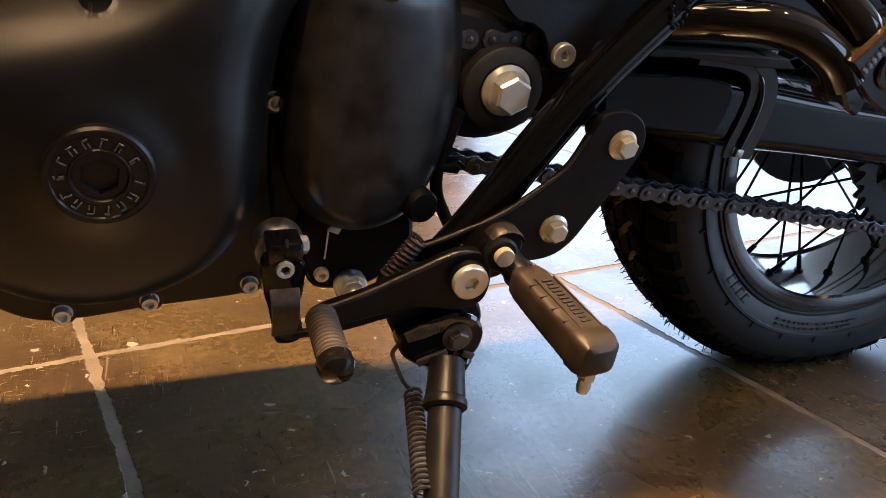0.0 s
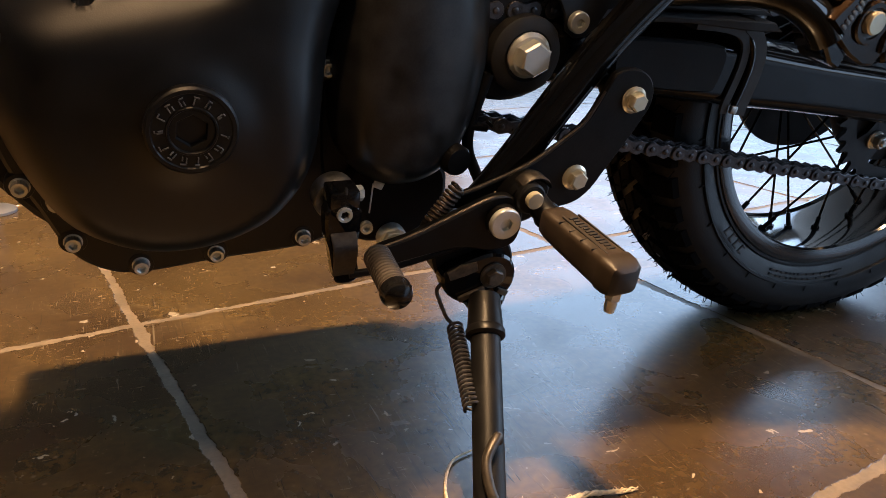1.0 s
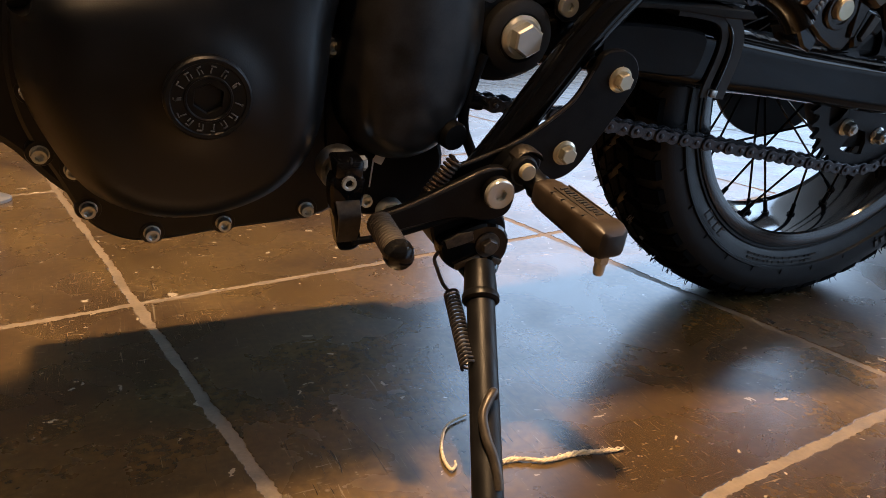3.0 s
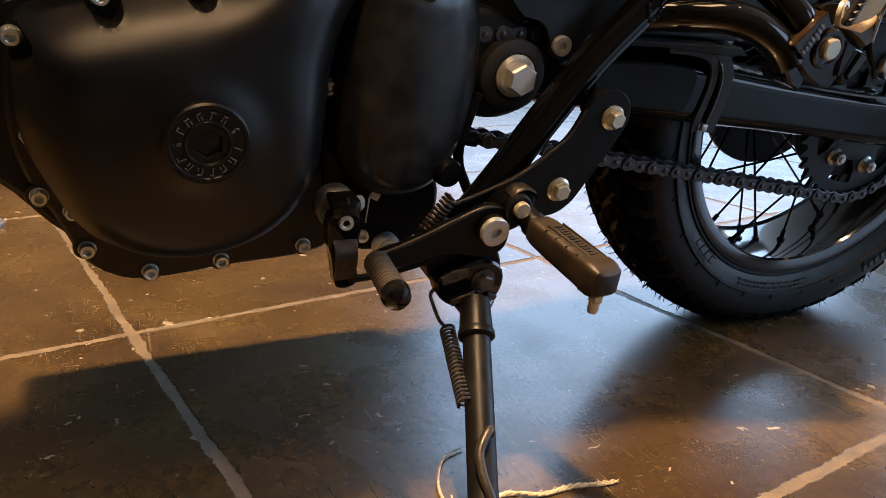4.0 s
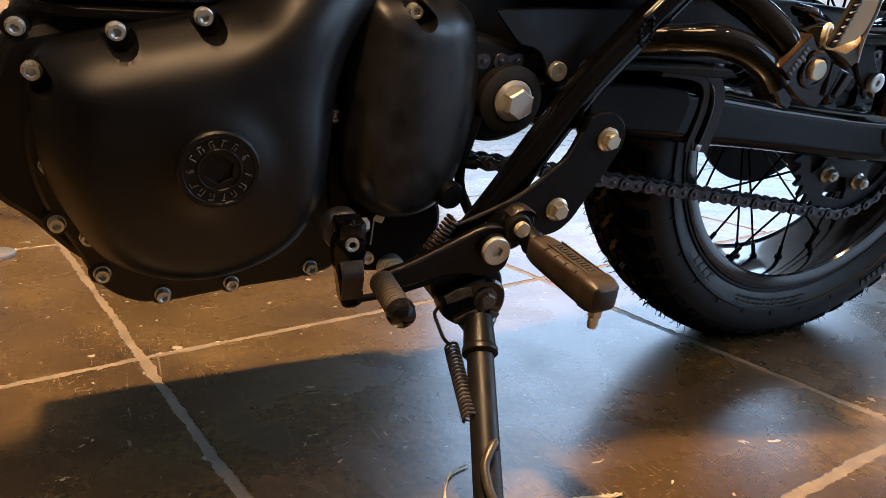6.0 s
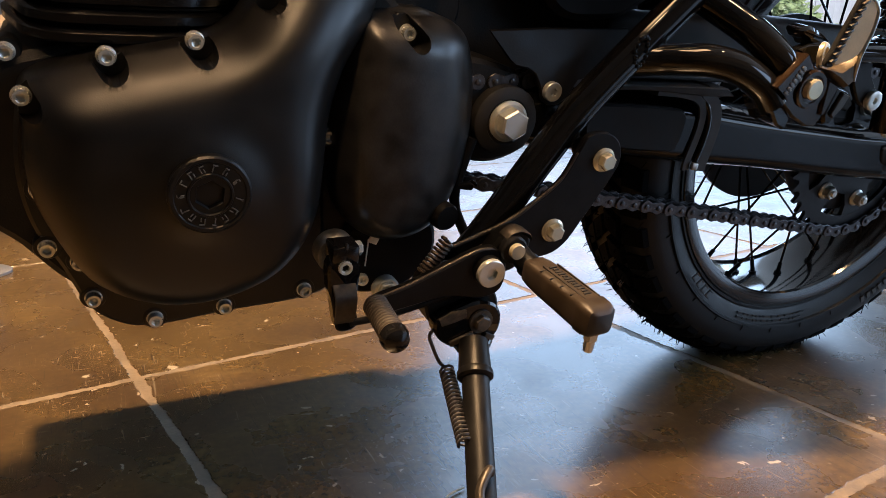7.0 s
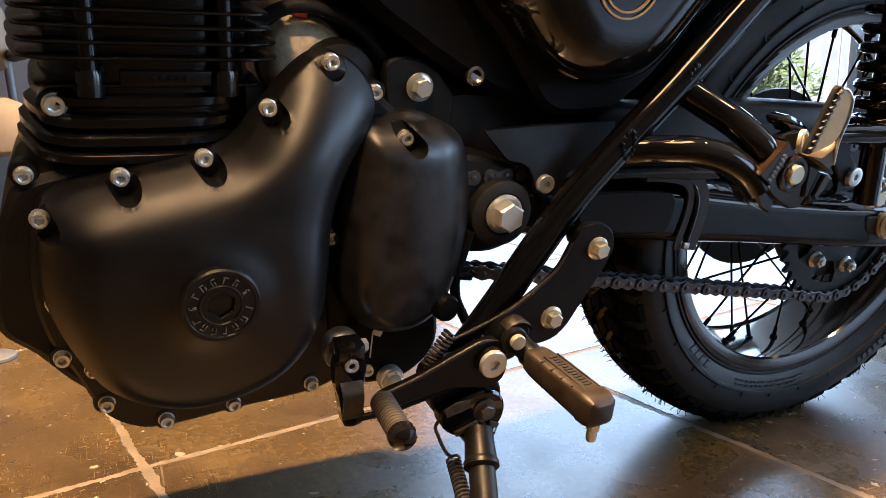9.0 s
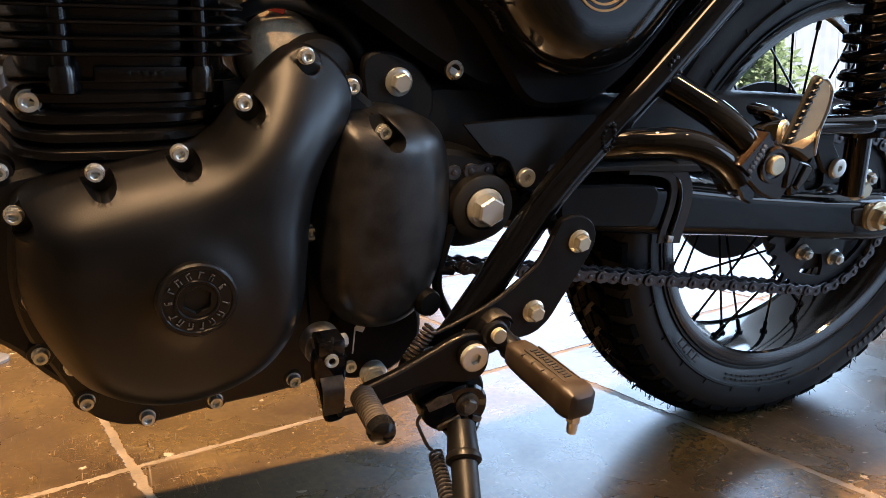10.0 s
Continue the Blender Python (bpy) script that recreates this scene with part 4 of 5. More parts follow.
# bent plate; its brown colour stands in for a warm reflection
fold = catmull([(0, -0.1500, 0.2460), (0, -0.1580, 0.2400), (0, -0.1630, 0.2320), (0, -0.1625, 0.2210), (0, -0.1590, 0.2110)], 6)
s2 = Shape()
s2.loft([[c + Vector((-0.1570 + u * (0.0098 - 0.00008 * i), v, 0.0)) for u, v in ((-1, 0.0), (-0.94, -0.0016), (0.94, -0.0016), (1, 0.0), (0.94, 0.0016), (-0.94, 0.0016))] for i, c in enumerate(fold)])
part("bent_face", s2, CLEVIS, shaft, "bent plate of the gear arm, brown for its warm reflection")

# drain plug, small screws and lumps under the crankcase
s2 = Shape()
s2.lathe([(0.0125, -0.006), (0.0125, 0.0), (0.011, 0.002)], (-0.094, -0.088, 0.194), (0, -1, 0), 24)
s2.hexagon((-0.094, -0.089, 0.194), (0, -1, 0), 0.017, 0.006, 0.1)
s2.lathe([(0.0085, 0.006), (0.0082, 0.010), (0.006, 0.014), (0.002, 0.0158), (0.0002, 0.016)], (-0.094, -0.089, 0.194), (0, -1, 0), 24)
part("acorn_nut", s2, ZINC, crank, "zinc domed nut")
part("sump_lug", Shape().prism(curve2([(-0.13, 0.255), (-0.075, 0.26), (-0.05, 0.25), (-0.05, 0.215), (-0.075, 0.192), (-0.10, 0.188), (-0.125, 0.198)], 4), 0.05, 0.082, 0.004), MATT, crank)
s2 = Shape()
s2.box(pose(-0.108, -0.086, 0.245, 0, 25, 0), 0.009, 0.002, 0.010, 0.0008)
s2.box(pose(-0.114, -0.086, 0.232, 0, 4, 0), 0.0012, 0.0012, 0.026, 0.0003)
part("plug_tab", s2, WHITE, crank, "small white connector tab")
s2 = Shape()
s2.spring((-0.0700, -0.150, 0.2690), (-0.0900, -0.150, 0.2400), 0.0050, 0.0016, 10)
part("lever_spring", s2, RUSTY, bike, "thin coiled return spring")
s2 = Shape()
s2.lathe([(0.0120, -0.04), (0.0120, 0.010), (0.0105, 0.013), (0.0040, 0.0135), (0.0002, 0.0135)], (-0.0600, -0.108, 0.2745), (0.2, -1, 0), 28)
part("spring_mount", s2, MATT, bike, "black round spring mount")
s2 = Shape()
s2.tube([(-0.0300, -0.095, 0.335), (-0.0360, -0.095, 0.312), (-0.0405, -0.095, 0.290), (-0.0385, -0.095, 0.272), (-0.0310, -0.095, 0.256), (-0.0220, -0.095, 0.240)], 0.0046, 14)
hose = part("breather_hose", s2, MATT, bike)
s2 = Shape()
s2.box(pose(-0.0330, -0.0960, 0.2930, 0, 10, 0), 0.016, 0.008, 0.0065, 0.002)
s2.box(pose(-0.0235, -0.0960, 0.2945, 0, 40, 0), 0.006, 0.005, 0.003, 0.001)
part("hose_clip", s2, MATT, hose)
part("stand_lug", Shape().prism(curve2([(-0.085, 0.235), (-0.05, 0.24), (-0.028, 0.225), (-0.020, 0.205), (-0.028, 0.188), (-0.050, 0.180), (-0.075, 0.190), (-0.088, 0.212)], 5), 0.130, 0.160, 0.002), PLATE, bike, "black side stand lug")

# side stand, built upright in the world and hung under the leaning bike
UNLEAN = Matrix.Rotation(-PHI, 4, "X")


def local(p):
    """From upright world places to the bike's own."""
    return UNLEAN @ Vector(p)


S0, S1 = Vector((-0.0485, -0.172, 0.192)), local((-0.110, -0.360, 0.014))
sdir = (S1 - S0).normalized()
ssd = sdir.cross(Vector((0, 1, 0))).normalized()
sfr = ssd.cross(sdir)
if sfr.y > 0:
    sfr = -sfr
s2 = Shape()
s2.tube([S0 + sdir * 0.008, S0 + sdir * 0.036], [0.0120, 0.0136], 28, smooth=False)
s2.tube([S0 + sdir * 0.034, S0 + sdir * 0.036, S0 + sdir * 0.040, S0 + sdir * 0.042], [0.0138, 0.0148, 0.0148, 0.0125], 28, smooth=False)
s2.tube([S0 + sdir * 0.040, S1], 0.0111, 28, smooth=False)
stand = part("side_stand", s2, PLATE, bike, "semi-gloss dark steel side stand tube")
s2 = Shape()
s2.lathe([(0.03, 0), (0.03, 0.004), (0.022, 0.006)], local((-0.107, -0.366, 0.0015)), local((0, 0, 1)), 24)
part("stand_foot", s2, PLATE, stand)
s2 = Shape()
s2.prism(curve2([(-0.084, 0.207), (-0.066, 0.216), (-0.046, 0.221), (-0.030, 0.216), (-0.023, 0.202), (-0.026, 0.187), (-0.040, 0.178), (-0.060, 0.178), (-0.079, 0.190)], 5), 0.160, 0.172, 0.002)
s2.prism(curve2([(-0.058, 0.186), (-0.030, 0.184), (-0.034, 0.168), (-0.046, 0.164), (-0.058, 0.172)], 4), 0.158, 0.176, 0.004)
part("stand_knuckle", s2, GLOSS, stand, "black forged stand knuckle")
# paler mottled facets laid on the knuckle
s2 = Shape()
s2.prism([(-0.081, 0.2095), (-0.070, 0.2145), (-0.058, 0.2165), (-0.056, 0.2085), (-0.066, 0.2050), (-0.078, 0.2025)], 0.170, 0.1726, 0.0004)
s2.box(pose(-0.060, -0.1740, 0.1895, 0, -20, 0), 0.022, 0.003, 0.005, 0.0008)
s2.box(pose(-0.034, -0.1740, 0.188, 0, 25, 0), 0.010, 0.003, 0.005, 0.0008)
part("pale_facet", s2, MOTTLED, stand, "paler facets of the knuckle")
s2 = Shape()
s2.lathe([(0.0105, 0), (0.0105, 0.002)], (-0.043, -0.172, 0.203), (0, -1, 0), 24)
s2.hexagon((-0.043, -0.173, 0.203), (0, -1, 0), 0.0125, 0.006, 0.6)
part("stand_bolt", s2, MOTTLED, stand, "scuffed stand pivot bolt")
s2 = Shape()
A, B = Vector((-0.0860, -0.168, 0.194)), Vector((-0.0715, -0.176, 0.164))
C = S0 + sdir * 0.090 + Vector((-0.0135, -0.004, 0))
s2.spring(B, C, 0.0056, 0.0012, 20)
s2.tube([(-0.078, -0.168, 0.203), A, (-0.0840, -0.170, 0.185), (-0.0775, -0.173, 0.170), B], 0.0016, 8)
part("stand_spring", s2, CHAIN, stand, "coiled steel stand springs")
TOW = Vector((-0.30, -0.75, 0.55)).normalized()
s2 = Shape()
s2.tube([S0 + sdir * s + TOW * f + Vector((q, 0, 0)) for s, f, q in ((0.118, 0.010, 0.006), (0.114, 0.016, 0.005), (0.120, 0.017, 0.0), (0.130, 0.016, -0.004), (0.145, 0.0155, -0.002), (0.160, 0.015, 0.003), (0.174, 0.0135, 0.006), (0.184, 0.011, 0.007))], 0.0036, 12)
part("kick_lug", s2, CLEVIS, stand, "bent rod foot lug")

# swing arm
SA = curve2([(0.02, 0.376), (0.10, 0.3745), (0.18, 0.368), (0.30, 0.3515), (0.42, 0.3385), (0.54, 0.3270), (0.562, 0.300), (0.545, 0.270), (0.45, 0.2755), (0.30, 0.292), (0.20, 0.301), (0.09, 0.314), (0.02, 0.324), (0.0, 0.35)], 4)


def arm_shape(outline, d0a, d1a, d0b, d1b, bevel=0.010):
    """A box section arm that splays outwards from the pivot to the axle."""
    def dep(x, a, b):
        return a + (b - a) * min(1, max(0, (x - 0.05) / 0.42))
    rings = []
    for k in range(5):
        q = math.pi / 2 * k / 4
        o = inset(outline, bevel * (1 - math.sin(q)))
        rings.append([(x, -dep(x, d0a, d0b) - bevel * (1 - math.cos(q)), z) for x, z in o])
    for k in range(5):
        q = math.pi / 2 * k / 4
        o = inset(outline, bevel * (1 - math.cos(q)))
        rings.append([(x, -dep(x, d1a, d1b) + bevel * (1 - math.sin(q)), z) for x, z in o])
    if area(outline) < 0:
        rings = [r[::-1] for r in rings]
    return Shape().loft(rings)




def near_arm_depth(x, z, s):
    t = np.clip(s / 0.015, 0, 1)
    return 0.098 + 0.024 * np.clip((x - 0.05) / 0.42, 0, 1) - 0.028 * (1 - np.sqrt(np.maximum(0, 1 - (1 - t) ** 2)))


swing = part("swing_arm", dome(SA, near_arm_depth, 0.0022, 0.066), ARMP, bike, "gloss black box section swing arm", 60)
part("stamped_panel", Shape().prism(curve2([(0.080, 0.3645), (0.130, 0.3640), (0.175, 0.3600), (0.1870, 0.3550), (0.1895, 0.344), (0.1860, 0.325), (0.177, 0.3180), (0.130, 0.3215), (0.088, 0.3275), (0.076, 0.338), (0.075, 0.355)], 5), 0.095, 0.1062, 0.0022), PLATE, swing)
far_arm = arm_shape(SA, -0.098, -0.062, -0.122, -0.088)
part("far_arm", far_arm, GLOSS, swing)
s2 = Shape()
s2.tube([(0.03, -0.09, 0.35), (0.03, 0.09, 0.35)], 0.024, 20, smooth=False)
part("pivot_tube", s2, GLOSS, swing)
# rubber chain slider and cable straps over the arm
s2 = Shape()
s2.prism([(0.085, 0.3795), (0.1327, 0.3790), (0.2015, 0.3730), (0.2345, 0.3722), (0.2255, 0.3800), (0.1994, 0.3815), (0.085, 0.3850)], 0.060, 0.112, 0.001)
slider = part("chain_slider", s2, RUBBER, swing, "thin black rubber chain slider")
part("slider_lip", Shape().prism([(0.080, 0.3880), (0.19, 0.3850), (0.2270, 0.3830), (0.2285, 0.3850), (0.2200, 0.3880), (0.080, 0.3905)], 0.058, 0.100, 0.0008), RUBBER, slider)


def ribbon(pts, w, d, thick=0.0022, over=0.030):
    """A flat band laid on the arm's side along (x, z) points, its last end folded over the top."""
    C = catmull([(x, 0, z) for x, z in pts], 8)
    rings = []
    for i, c in enumerate(C):
        t = (C[min(i + 1, len(C) - 1)] - C[max(i - 1, 0)]).normalized()
        sd = Vector((t.z, 0, -t.x)) * w
        rings.append([c + sd + Vector((0, -d, 0)), c + sd * 0.86 + Vector((0, -d - thick, 0)), c - sd * 0.86 + Vector((0, -d - thick, 0)), c - sd + Vector((0, -d, 0))])
    end = [p + Vector((-0.004, over, 0.001)) for p in rings[-1]]
    return Shape().loft(rings + [end])


part("strap", ribbon([(0.1985, 0.3000), (0.1985, 0.3100), (0.2030, 0.3320), (0.2045, 0.3470), (0.2020, 0.3615), (0.1920, 0.3710), (0.172, 0.3755), (0.145, 0.3775)], 0.0044, 0.1075), STRAP, swing, "grey-black rubber strap")
part("strap", ribbon([(0.2165, 0.2985), (0.2180, 0.3110), (0.2215, 0.3310), (0.2220, 0.3460), (0.2180, 0.3600), (0.2100, 0.3700), (0.200, 0.377)], 0.0066, 0.1082), STRAP, swing, "grey-black rubber strap")
part("cable", Shape().tube([(0.2065, -0.1095, 0.3010), (0.2115, -0.1100, 0.3280), (0.2125, -0.1100, 0.3470), (0.2085, -0.1090, 0.3610), (0.2000, -0.1060, 0.3720)], 0.0026, 10), GLOSS, swing)
s2 = Shape()
s2.box(pose(0.2060, -0.1120, 0.3045, 0, 8, 0), 0.0075, 0.004, 0.007, 0.001)
part("strap_clip", s2, STEEL, swing)
s2 = Shape()
s2.lathe([(0.0175, 0), (0.0175, 0.003), (0.0150, 0.004)], (0.492, -0.127, 0.3090), (0, -1, 0), 32)
s2.hexagon((0.492, -0.130, 0.3090), (0, -1, 0), 0.024, 0.011, 0.2)
s2.lathe([(0.0075, 0.010), (0.0075, 0.016), (0.006, 0.018), (0.0003, 0.018)], (0.492, -0.130, 0.3090), (0, -1, 0), 24)
part("axle_nut", s2, BRASSY, swing, "zinc axle nut and washer")
s2 = Shape()
s2.prism(curve2([(0.462, 0.318), (0.505, 0.314), (0.512, 0.304), (0.505, 0.294), (0.470, 0.297), (0.460, 0.307)], 4), 0.119, 0.1235, 0.0012)
part("axle_slot", s2, RUBBER, swing)
s2 = Shape()
s2.prism(curve2([(0.478, 0.3225), (0.515, 0.320), (0.520, 0.306), (0.515, 0.291), (0.484, 0.293), (0.4755, 0.307)], 4), 0.1225, 0.1270, 0.0010)
part("axle_adjuster", s2, BRASSY, swing)

# rear wheel
WC = Vector((0.482, 0.0, 0.3086))
prof = [(0.2295, -0.050), (0.2275, -0.0525), (0.2200, -0.0520), (0.2120, -0.0490), (0.2105, -0.0460), (0.2130, -0.0420), (0.2115, -0.034), (0.2100, -0.018), (0.2096, 0.0), (0.2100, 0.018), (0.2115, 0.034), (0.2130, 0.0420), (0.2105, 0.0460), (0.2120, 0.0490), (0.2200, 0.0520), (0.2275, 0.0525), (0.2295, 0.050), (0.2250, 0.046), (0.2200, 0.036), (0.2150, 0.018), (0.2140, 0.0), (0.2150, -0.018), (0.2200, -0.036), (0.2250, -0.046)]
n = 96
s2 = Shape()
s2.loft([[WC + Vector((r * math.cos(2 * math.pi * i / n), y, r * math.sin(2 * math.pi * i / n))) for r, y in prof] for i in range(n)], loop=True)
wheel = part("rear_wheel", s2, material("gloss_black_rim", (0.010, 0.010, 0.011), 0.10, 0.0, vary=0.2, scale=14, rough_vary=0.04, spec=1.0), bike, "black spoked wheel rim", 30)
half = [(0.222, 0.046), (0.2285, 0.0500), (0.2300, 0.0525), (0.2325, 0.0528), (0.2335, 0.0510), (0.240, 0.0555), (0.2505, 0.0592), (0.2518, 0.0622), (0.2545, 0.0628), (0.2558, 0.0602), (0.268, 0.0622), (0.282, 0.0610), (0.292, 0.056), (0.299, 0.046), (0.303, 0.030), (0.3055, 0.014), (0.306, 0.0)]
prof = [(r, -y) for r, y in half] + [(r, y) for r, y in half[-2::-1]] + [(0.226, 0.03), (0.226, -0.03)]
s2 = Shape()
n = 144
s2.loft([[WC + Vector((r * math.cos(2 * math.pi * i / n), y, r * math.sin(2 * math.pi * i / n))) for r, y in prof] for i in range(n)], loop=True)
tyre = part("tyre", s2, SIDEWALL, wheel, "new black block tread tyre", 30)
# tread blocks
s2 = Shape()


def block(a, y0, y1, da, r0, r1, skew=0.0):
    vs = []
    for rr in (r0, r1):
        k = 1.0 if rr == r0 else 0.90
        for sa, y in ((-1, y0), (1, y0), (1, y1), (-1, y1)):
            ym = (y0 + y1) / 2
            yy = ym + (y - ym) * k
            drop = 0.0
            ang = a + sa * da * k * 0.5 + skew * (yy - ym)
            base_r = np.interp(abs(yy), (0, 0.014, 0.030, 0.046, 0.056, 0.062), (0.306, 0.3055, 0.303, 0.299, 0.292, 0.280))
            R = base_r - 0.004 if rr == r0 else base_r + r1
            vs.append(WC + Vector((R * math.cos(ang), yy, R * math.sin(ang))))
    s2.add(vs, [(4, 5, 6, 7), (0, 1, 5, 4), (1, 2, 6, 5), (2, 3, 7, 6), (3, 0, 4, 7)])


NB = 52
for i in range(NB):
    a = 2 * math.pi * i / NB
    w = 2 * math.pi / NB
    block(a, -0.017, -0.001, w * 0.72, 0, 0.0075, 3.0)
    block(a + w * 0.5, 0.001, 0.017, w * 0.72, 0, 0.0075, 3.0)
    for sg in (-1, 1):
        ys = sorted((sg * 0.020, sg * 0.038))
        block(a + w * 0.3 * sg, ys[0], ys[1], w * 0.70, 0, 0.0075, 2.0 * sg)
        ys = sorted((sg * 0.042, sg * 0.0605))
        block(a + w * 0.05, ys[0], ys[1], w * (0.74 if i % 2 else 0.62), 0, 0.006, 1.0 * sg)
tagged(part("tread", s2, TYRE, wheel, "deep rubber tread blocks", 20), kind="stuff")
s2 = Shape()
r3 = random.Random(11)
for i in range(900):
    a = r3.uniform(0, 2 * math.pi)
    y = r3.choice((-0.058, -0.030, -0.009, 0.009, 0.030, 0.058)) + r3.uniform(-0.003, 0.003)
    R = np.interp(abs(y), (0, 0.03, 0.046, 0.06), (0.311, 0.309, 0.304, 0.288))
    p0 = WC + Vector((R * math.cos(a), y, R * math.sin(a)))
    b = a + r3.uniform(-0.02, 0.02)
    L = r3.uniform(0.004, 0.009)
    p1 = WC + Vector(((R + L) * math.cos(b), y + r3.uniform(-0.003, 0.003) + 0.25 * L * np.sign(y), (R + L) * math.sin(b)))
    s2.tube([p0, p1], [0.0006, 0.0004], 4, smooth=False)
tagged(part("rubber_hairs", s2, TYRE, wheel, "thin moulding hairs on the new tyre"), kind="stuff")


def side_box(sh, ang, r, wa, hr, y=-0.0615, thick=0.0012, k=0):
    m = Matrix.Translation(WC + Vector((r * math.cos(ang), y, r * math.sin(ang)))) @ Matrix.Rotation(-ang - math.pi / 2, 4, "Y")
    sh.box(m, wa, thick, hr, 0)


s2 = Shape()
for i in range(4):
    a = radians(222 + i * 3.0)
    side_box(s2, a, 0.246, 0.0085, 0.0018)
    side_box(s2, a - 0.012, 0.2415, 0.0018, 0.009)
    side_box(s2, a, 0.238, 0.007, 0.0018)
part("sidewall_logo", s2, MARK, wheel)
s2 = Shape()
for row, (r, y) in enumerate(((0.2465, -0.0588), (0.2412, -0.0570))):
    a = radians(248)
    while a < radians(276):
        L = r3.choice((0.004, 0.006, 0.009, 0.012))
        side_box(s2, a + L / 2 / r, r, L, 0.0026, y)
        a += (L + 0.003) / r
for i in range(14):
    a = radians(300 + i * 2.2)
    side_box(s2, a, 0.268, 0.0055, 0.010, -0.0628)
tagged(part("sidewall_print", s2, MARK, wheel, "rows of small moulded marks"), kind="stuff")
s2 = Shape()
for i in range(30):
    a = radians(i * 12)
    side_box(s2, a, 0.2570, 0.0012, 0.009, -0.0618)
tagged(part("sidewall_ribs", s2, SIDEWALL, wheel), kind="stuff")
# hub, drum, spokes
s2 = Shape()
s2.lathe([(0.02, -0.085), (0.028, -0.085), (0.030, -0.05), (0.062, -0.048), (0.064, -0.040), (0.045, -0.034), (0.040, 0.0), (0.045, 0.034), (0.064, 0.040), (0.062, 0.048), (0.03, 0.05), (0.028, 0.085), (0.02, 0.085)], WC, (0, -1, 0), 48)
part("hub", s2, PLATE, wheel, "black wheel hub")
s2 = Shape()
s2.lathe([(0.06, 0.050), (0.088, 0.052), (0.090, 0.060), (0.085, 0.072), (0.07, 0.074)], WC, (0, -1, 0), 56)
part("cush_drive_carrier", s2, CASE, wheel)
s2 = Shape()
s2.lathe([(0.115, 0.055), (0.120, 0.055), (0.120, 0.060), (0.115, 0.060), (0.114, 0.058)], WC, (0, 1, 0), 56)
part("brake_disc", s2, PLATE, wheel)
SPOKES = ((-132.0, 1, 1, 45), (-123.5, 1, -1, 34), (-108.5, -1, -1, 55), (-101.0, 1, 1, 62))
for k in range(9):
    for rim_at, lean_s, side, reach in SPOKES:
        a1 = radians(rim_at + 40 * k)
        a0 = a1 - lean_s * radians(reach)
        p0 = WC + Vector((0.060 * math.cos(a0), side * 0.044, 0.060 * math.sin(a0)))
        p1 = WC + Vector((0.2085 * math.cos(a1), side * 0.007, 0.2085 * math.sin(a1)))
        part("spoke", Shape().tube([p0, p1], 0.0014, 8, smooth=False), GLOSS, wheel)
        dn = (p1 - p0).normalized()
        s3 = Shape()
        s3.tube([p1 - dn * 0.018, p1 - dn * 0.001], [0.0026, 0.0030], 10, smooth=False)
        s3.tube([p1 - dn * 0.001, p1 + dn * 0.006], 0.0050, 10, smooth=False)
        part("nipple", s3, PLATE, wheel)
# rear sprocket
NT, PITCH = 38, 0.015875
SC = Vector((0.4855, 0.0, 0.2955))
RS = NT * PITCH / (2 * math.pi)
out = []
for i in range(NT):
    for k, r in ((0.0, RS - 0.0045), (0.22, RS - 0.003), (0.42, RS + 0.0055), (0.58, RS + 0.0055), (0.78, RS - 0.003)):
        a = 2 * math.pi * (i + k) / NT
        out.append((SC.x + r * math.cos(a), SC.z + r * math.sin(a)))
SPK = material("dark_sprocket_steel", (0.012, 0.012, 0.013), 0.42, 0.4, vary=0.3, scale=80, bump=0.2)
s2 = Shape()
m_in, m_out = len(out), 0.078
hole = [(SC.x + m_out * math.cos(2 * math.pi * i / m_in), SC.z + m_out * math.sin(2 * math.pi * i / m_in)) for i in range(m_in)]
s2.loft([[(x, -0.0755, z) for x, z in hole], [(x, -0.0755, z) for x, z in out], [(x, -0.0805, z) for x, z in out], [(x, -0.0805, z) for x, z in hole], [(x, -0.0755, z) for x, z in hole]], False, False)
spk = part("rear_sprocket", s2, SPK, wheel, "dark steel rear sprocket with cut-outs")
A0 = math.atan2(0.2537 - SC.z, 0.4474 - SC.x)
s2 = Shape()
s2.lathe([(0.030, -0.004), (0.050, -0.004), (0.050, 0.0), (0.030, 0.0)], SC + Vector((0, -0.0805, 0)), (0, -1, 0), 48)
part("sprocket_hub", s2, SPK, spk)
for k in range(6):
    a = A0 + k * math.pi / 3
    c, e = Vector((math.cos(a), 0, math.sin(a))), Vector((-math.sin(a), 0, math.cos(a)))
    web = [(0.046, -0.019), (0.062, -0.017), (0.079, -0.022), (0.079, 0.022), (0.062, 0.017), (0.046, 0.019)]
    part("sprocket_web", Shape().prism([((SC + c * u + e * v).x, (SC + c * u + e * v).z) for u, v in web], 0.0757, 0.0803, 0.0006), SPK, spk)
for k in range(6):
    a = A0 + k * math.pi / 3
    x, z = SC.x + 0.0585 * math.cos(a), SC.z + 0.0585 * math.sin(a)
    s3 = Shape()
    flange_bolt(s3, x, 0.0805, z, 0.0135, 0.009, 0.0105)
    s3.lathe([(0.0042, 0.009), (0.0042, 0.0125), (0.0032, 0.0135), (0.0003, 0.0135)], (x, -0.0805, z), (0, -1, 0), 14)
    part("sprocket_nut", s3, ZINC, wheel)

# chain
RF, FC = 15 * PITCH / (2 * math.pi), Vector((-0.085, 0, 0.341))
dx, dz = SC.x - FC.x, SC.z - FC.z
dist = math.hypot(dx, dz)
tilt = math.atan2(dz, dx)
spread = math.asin((RS - RF) / dist)
path = []


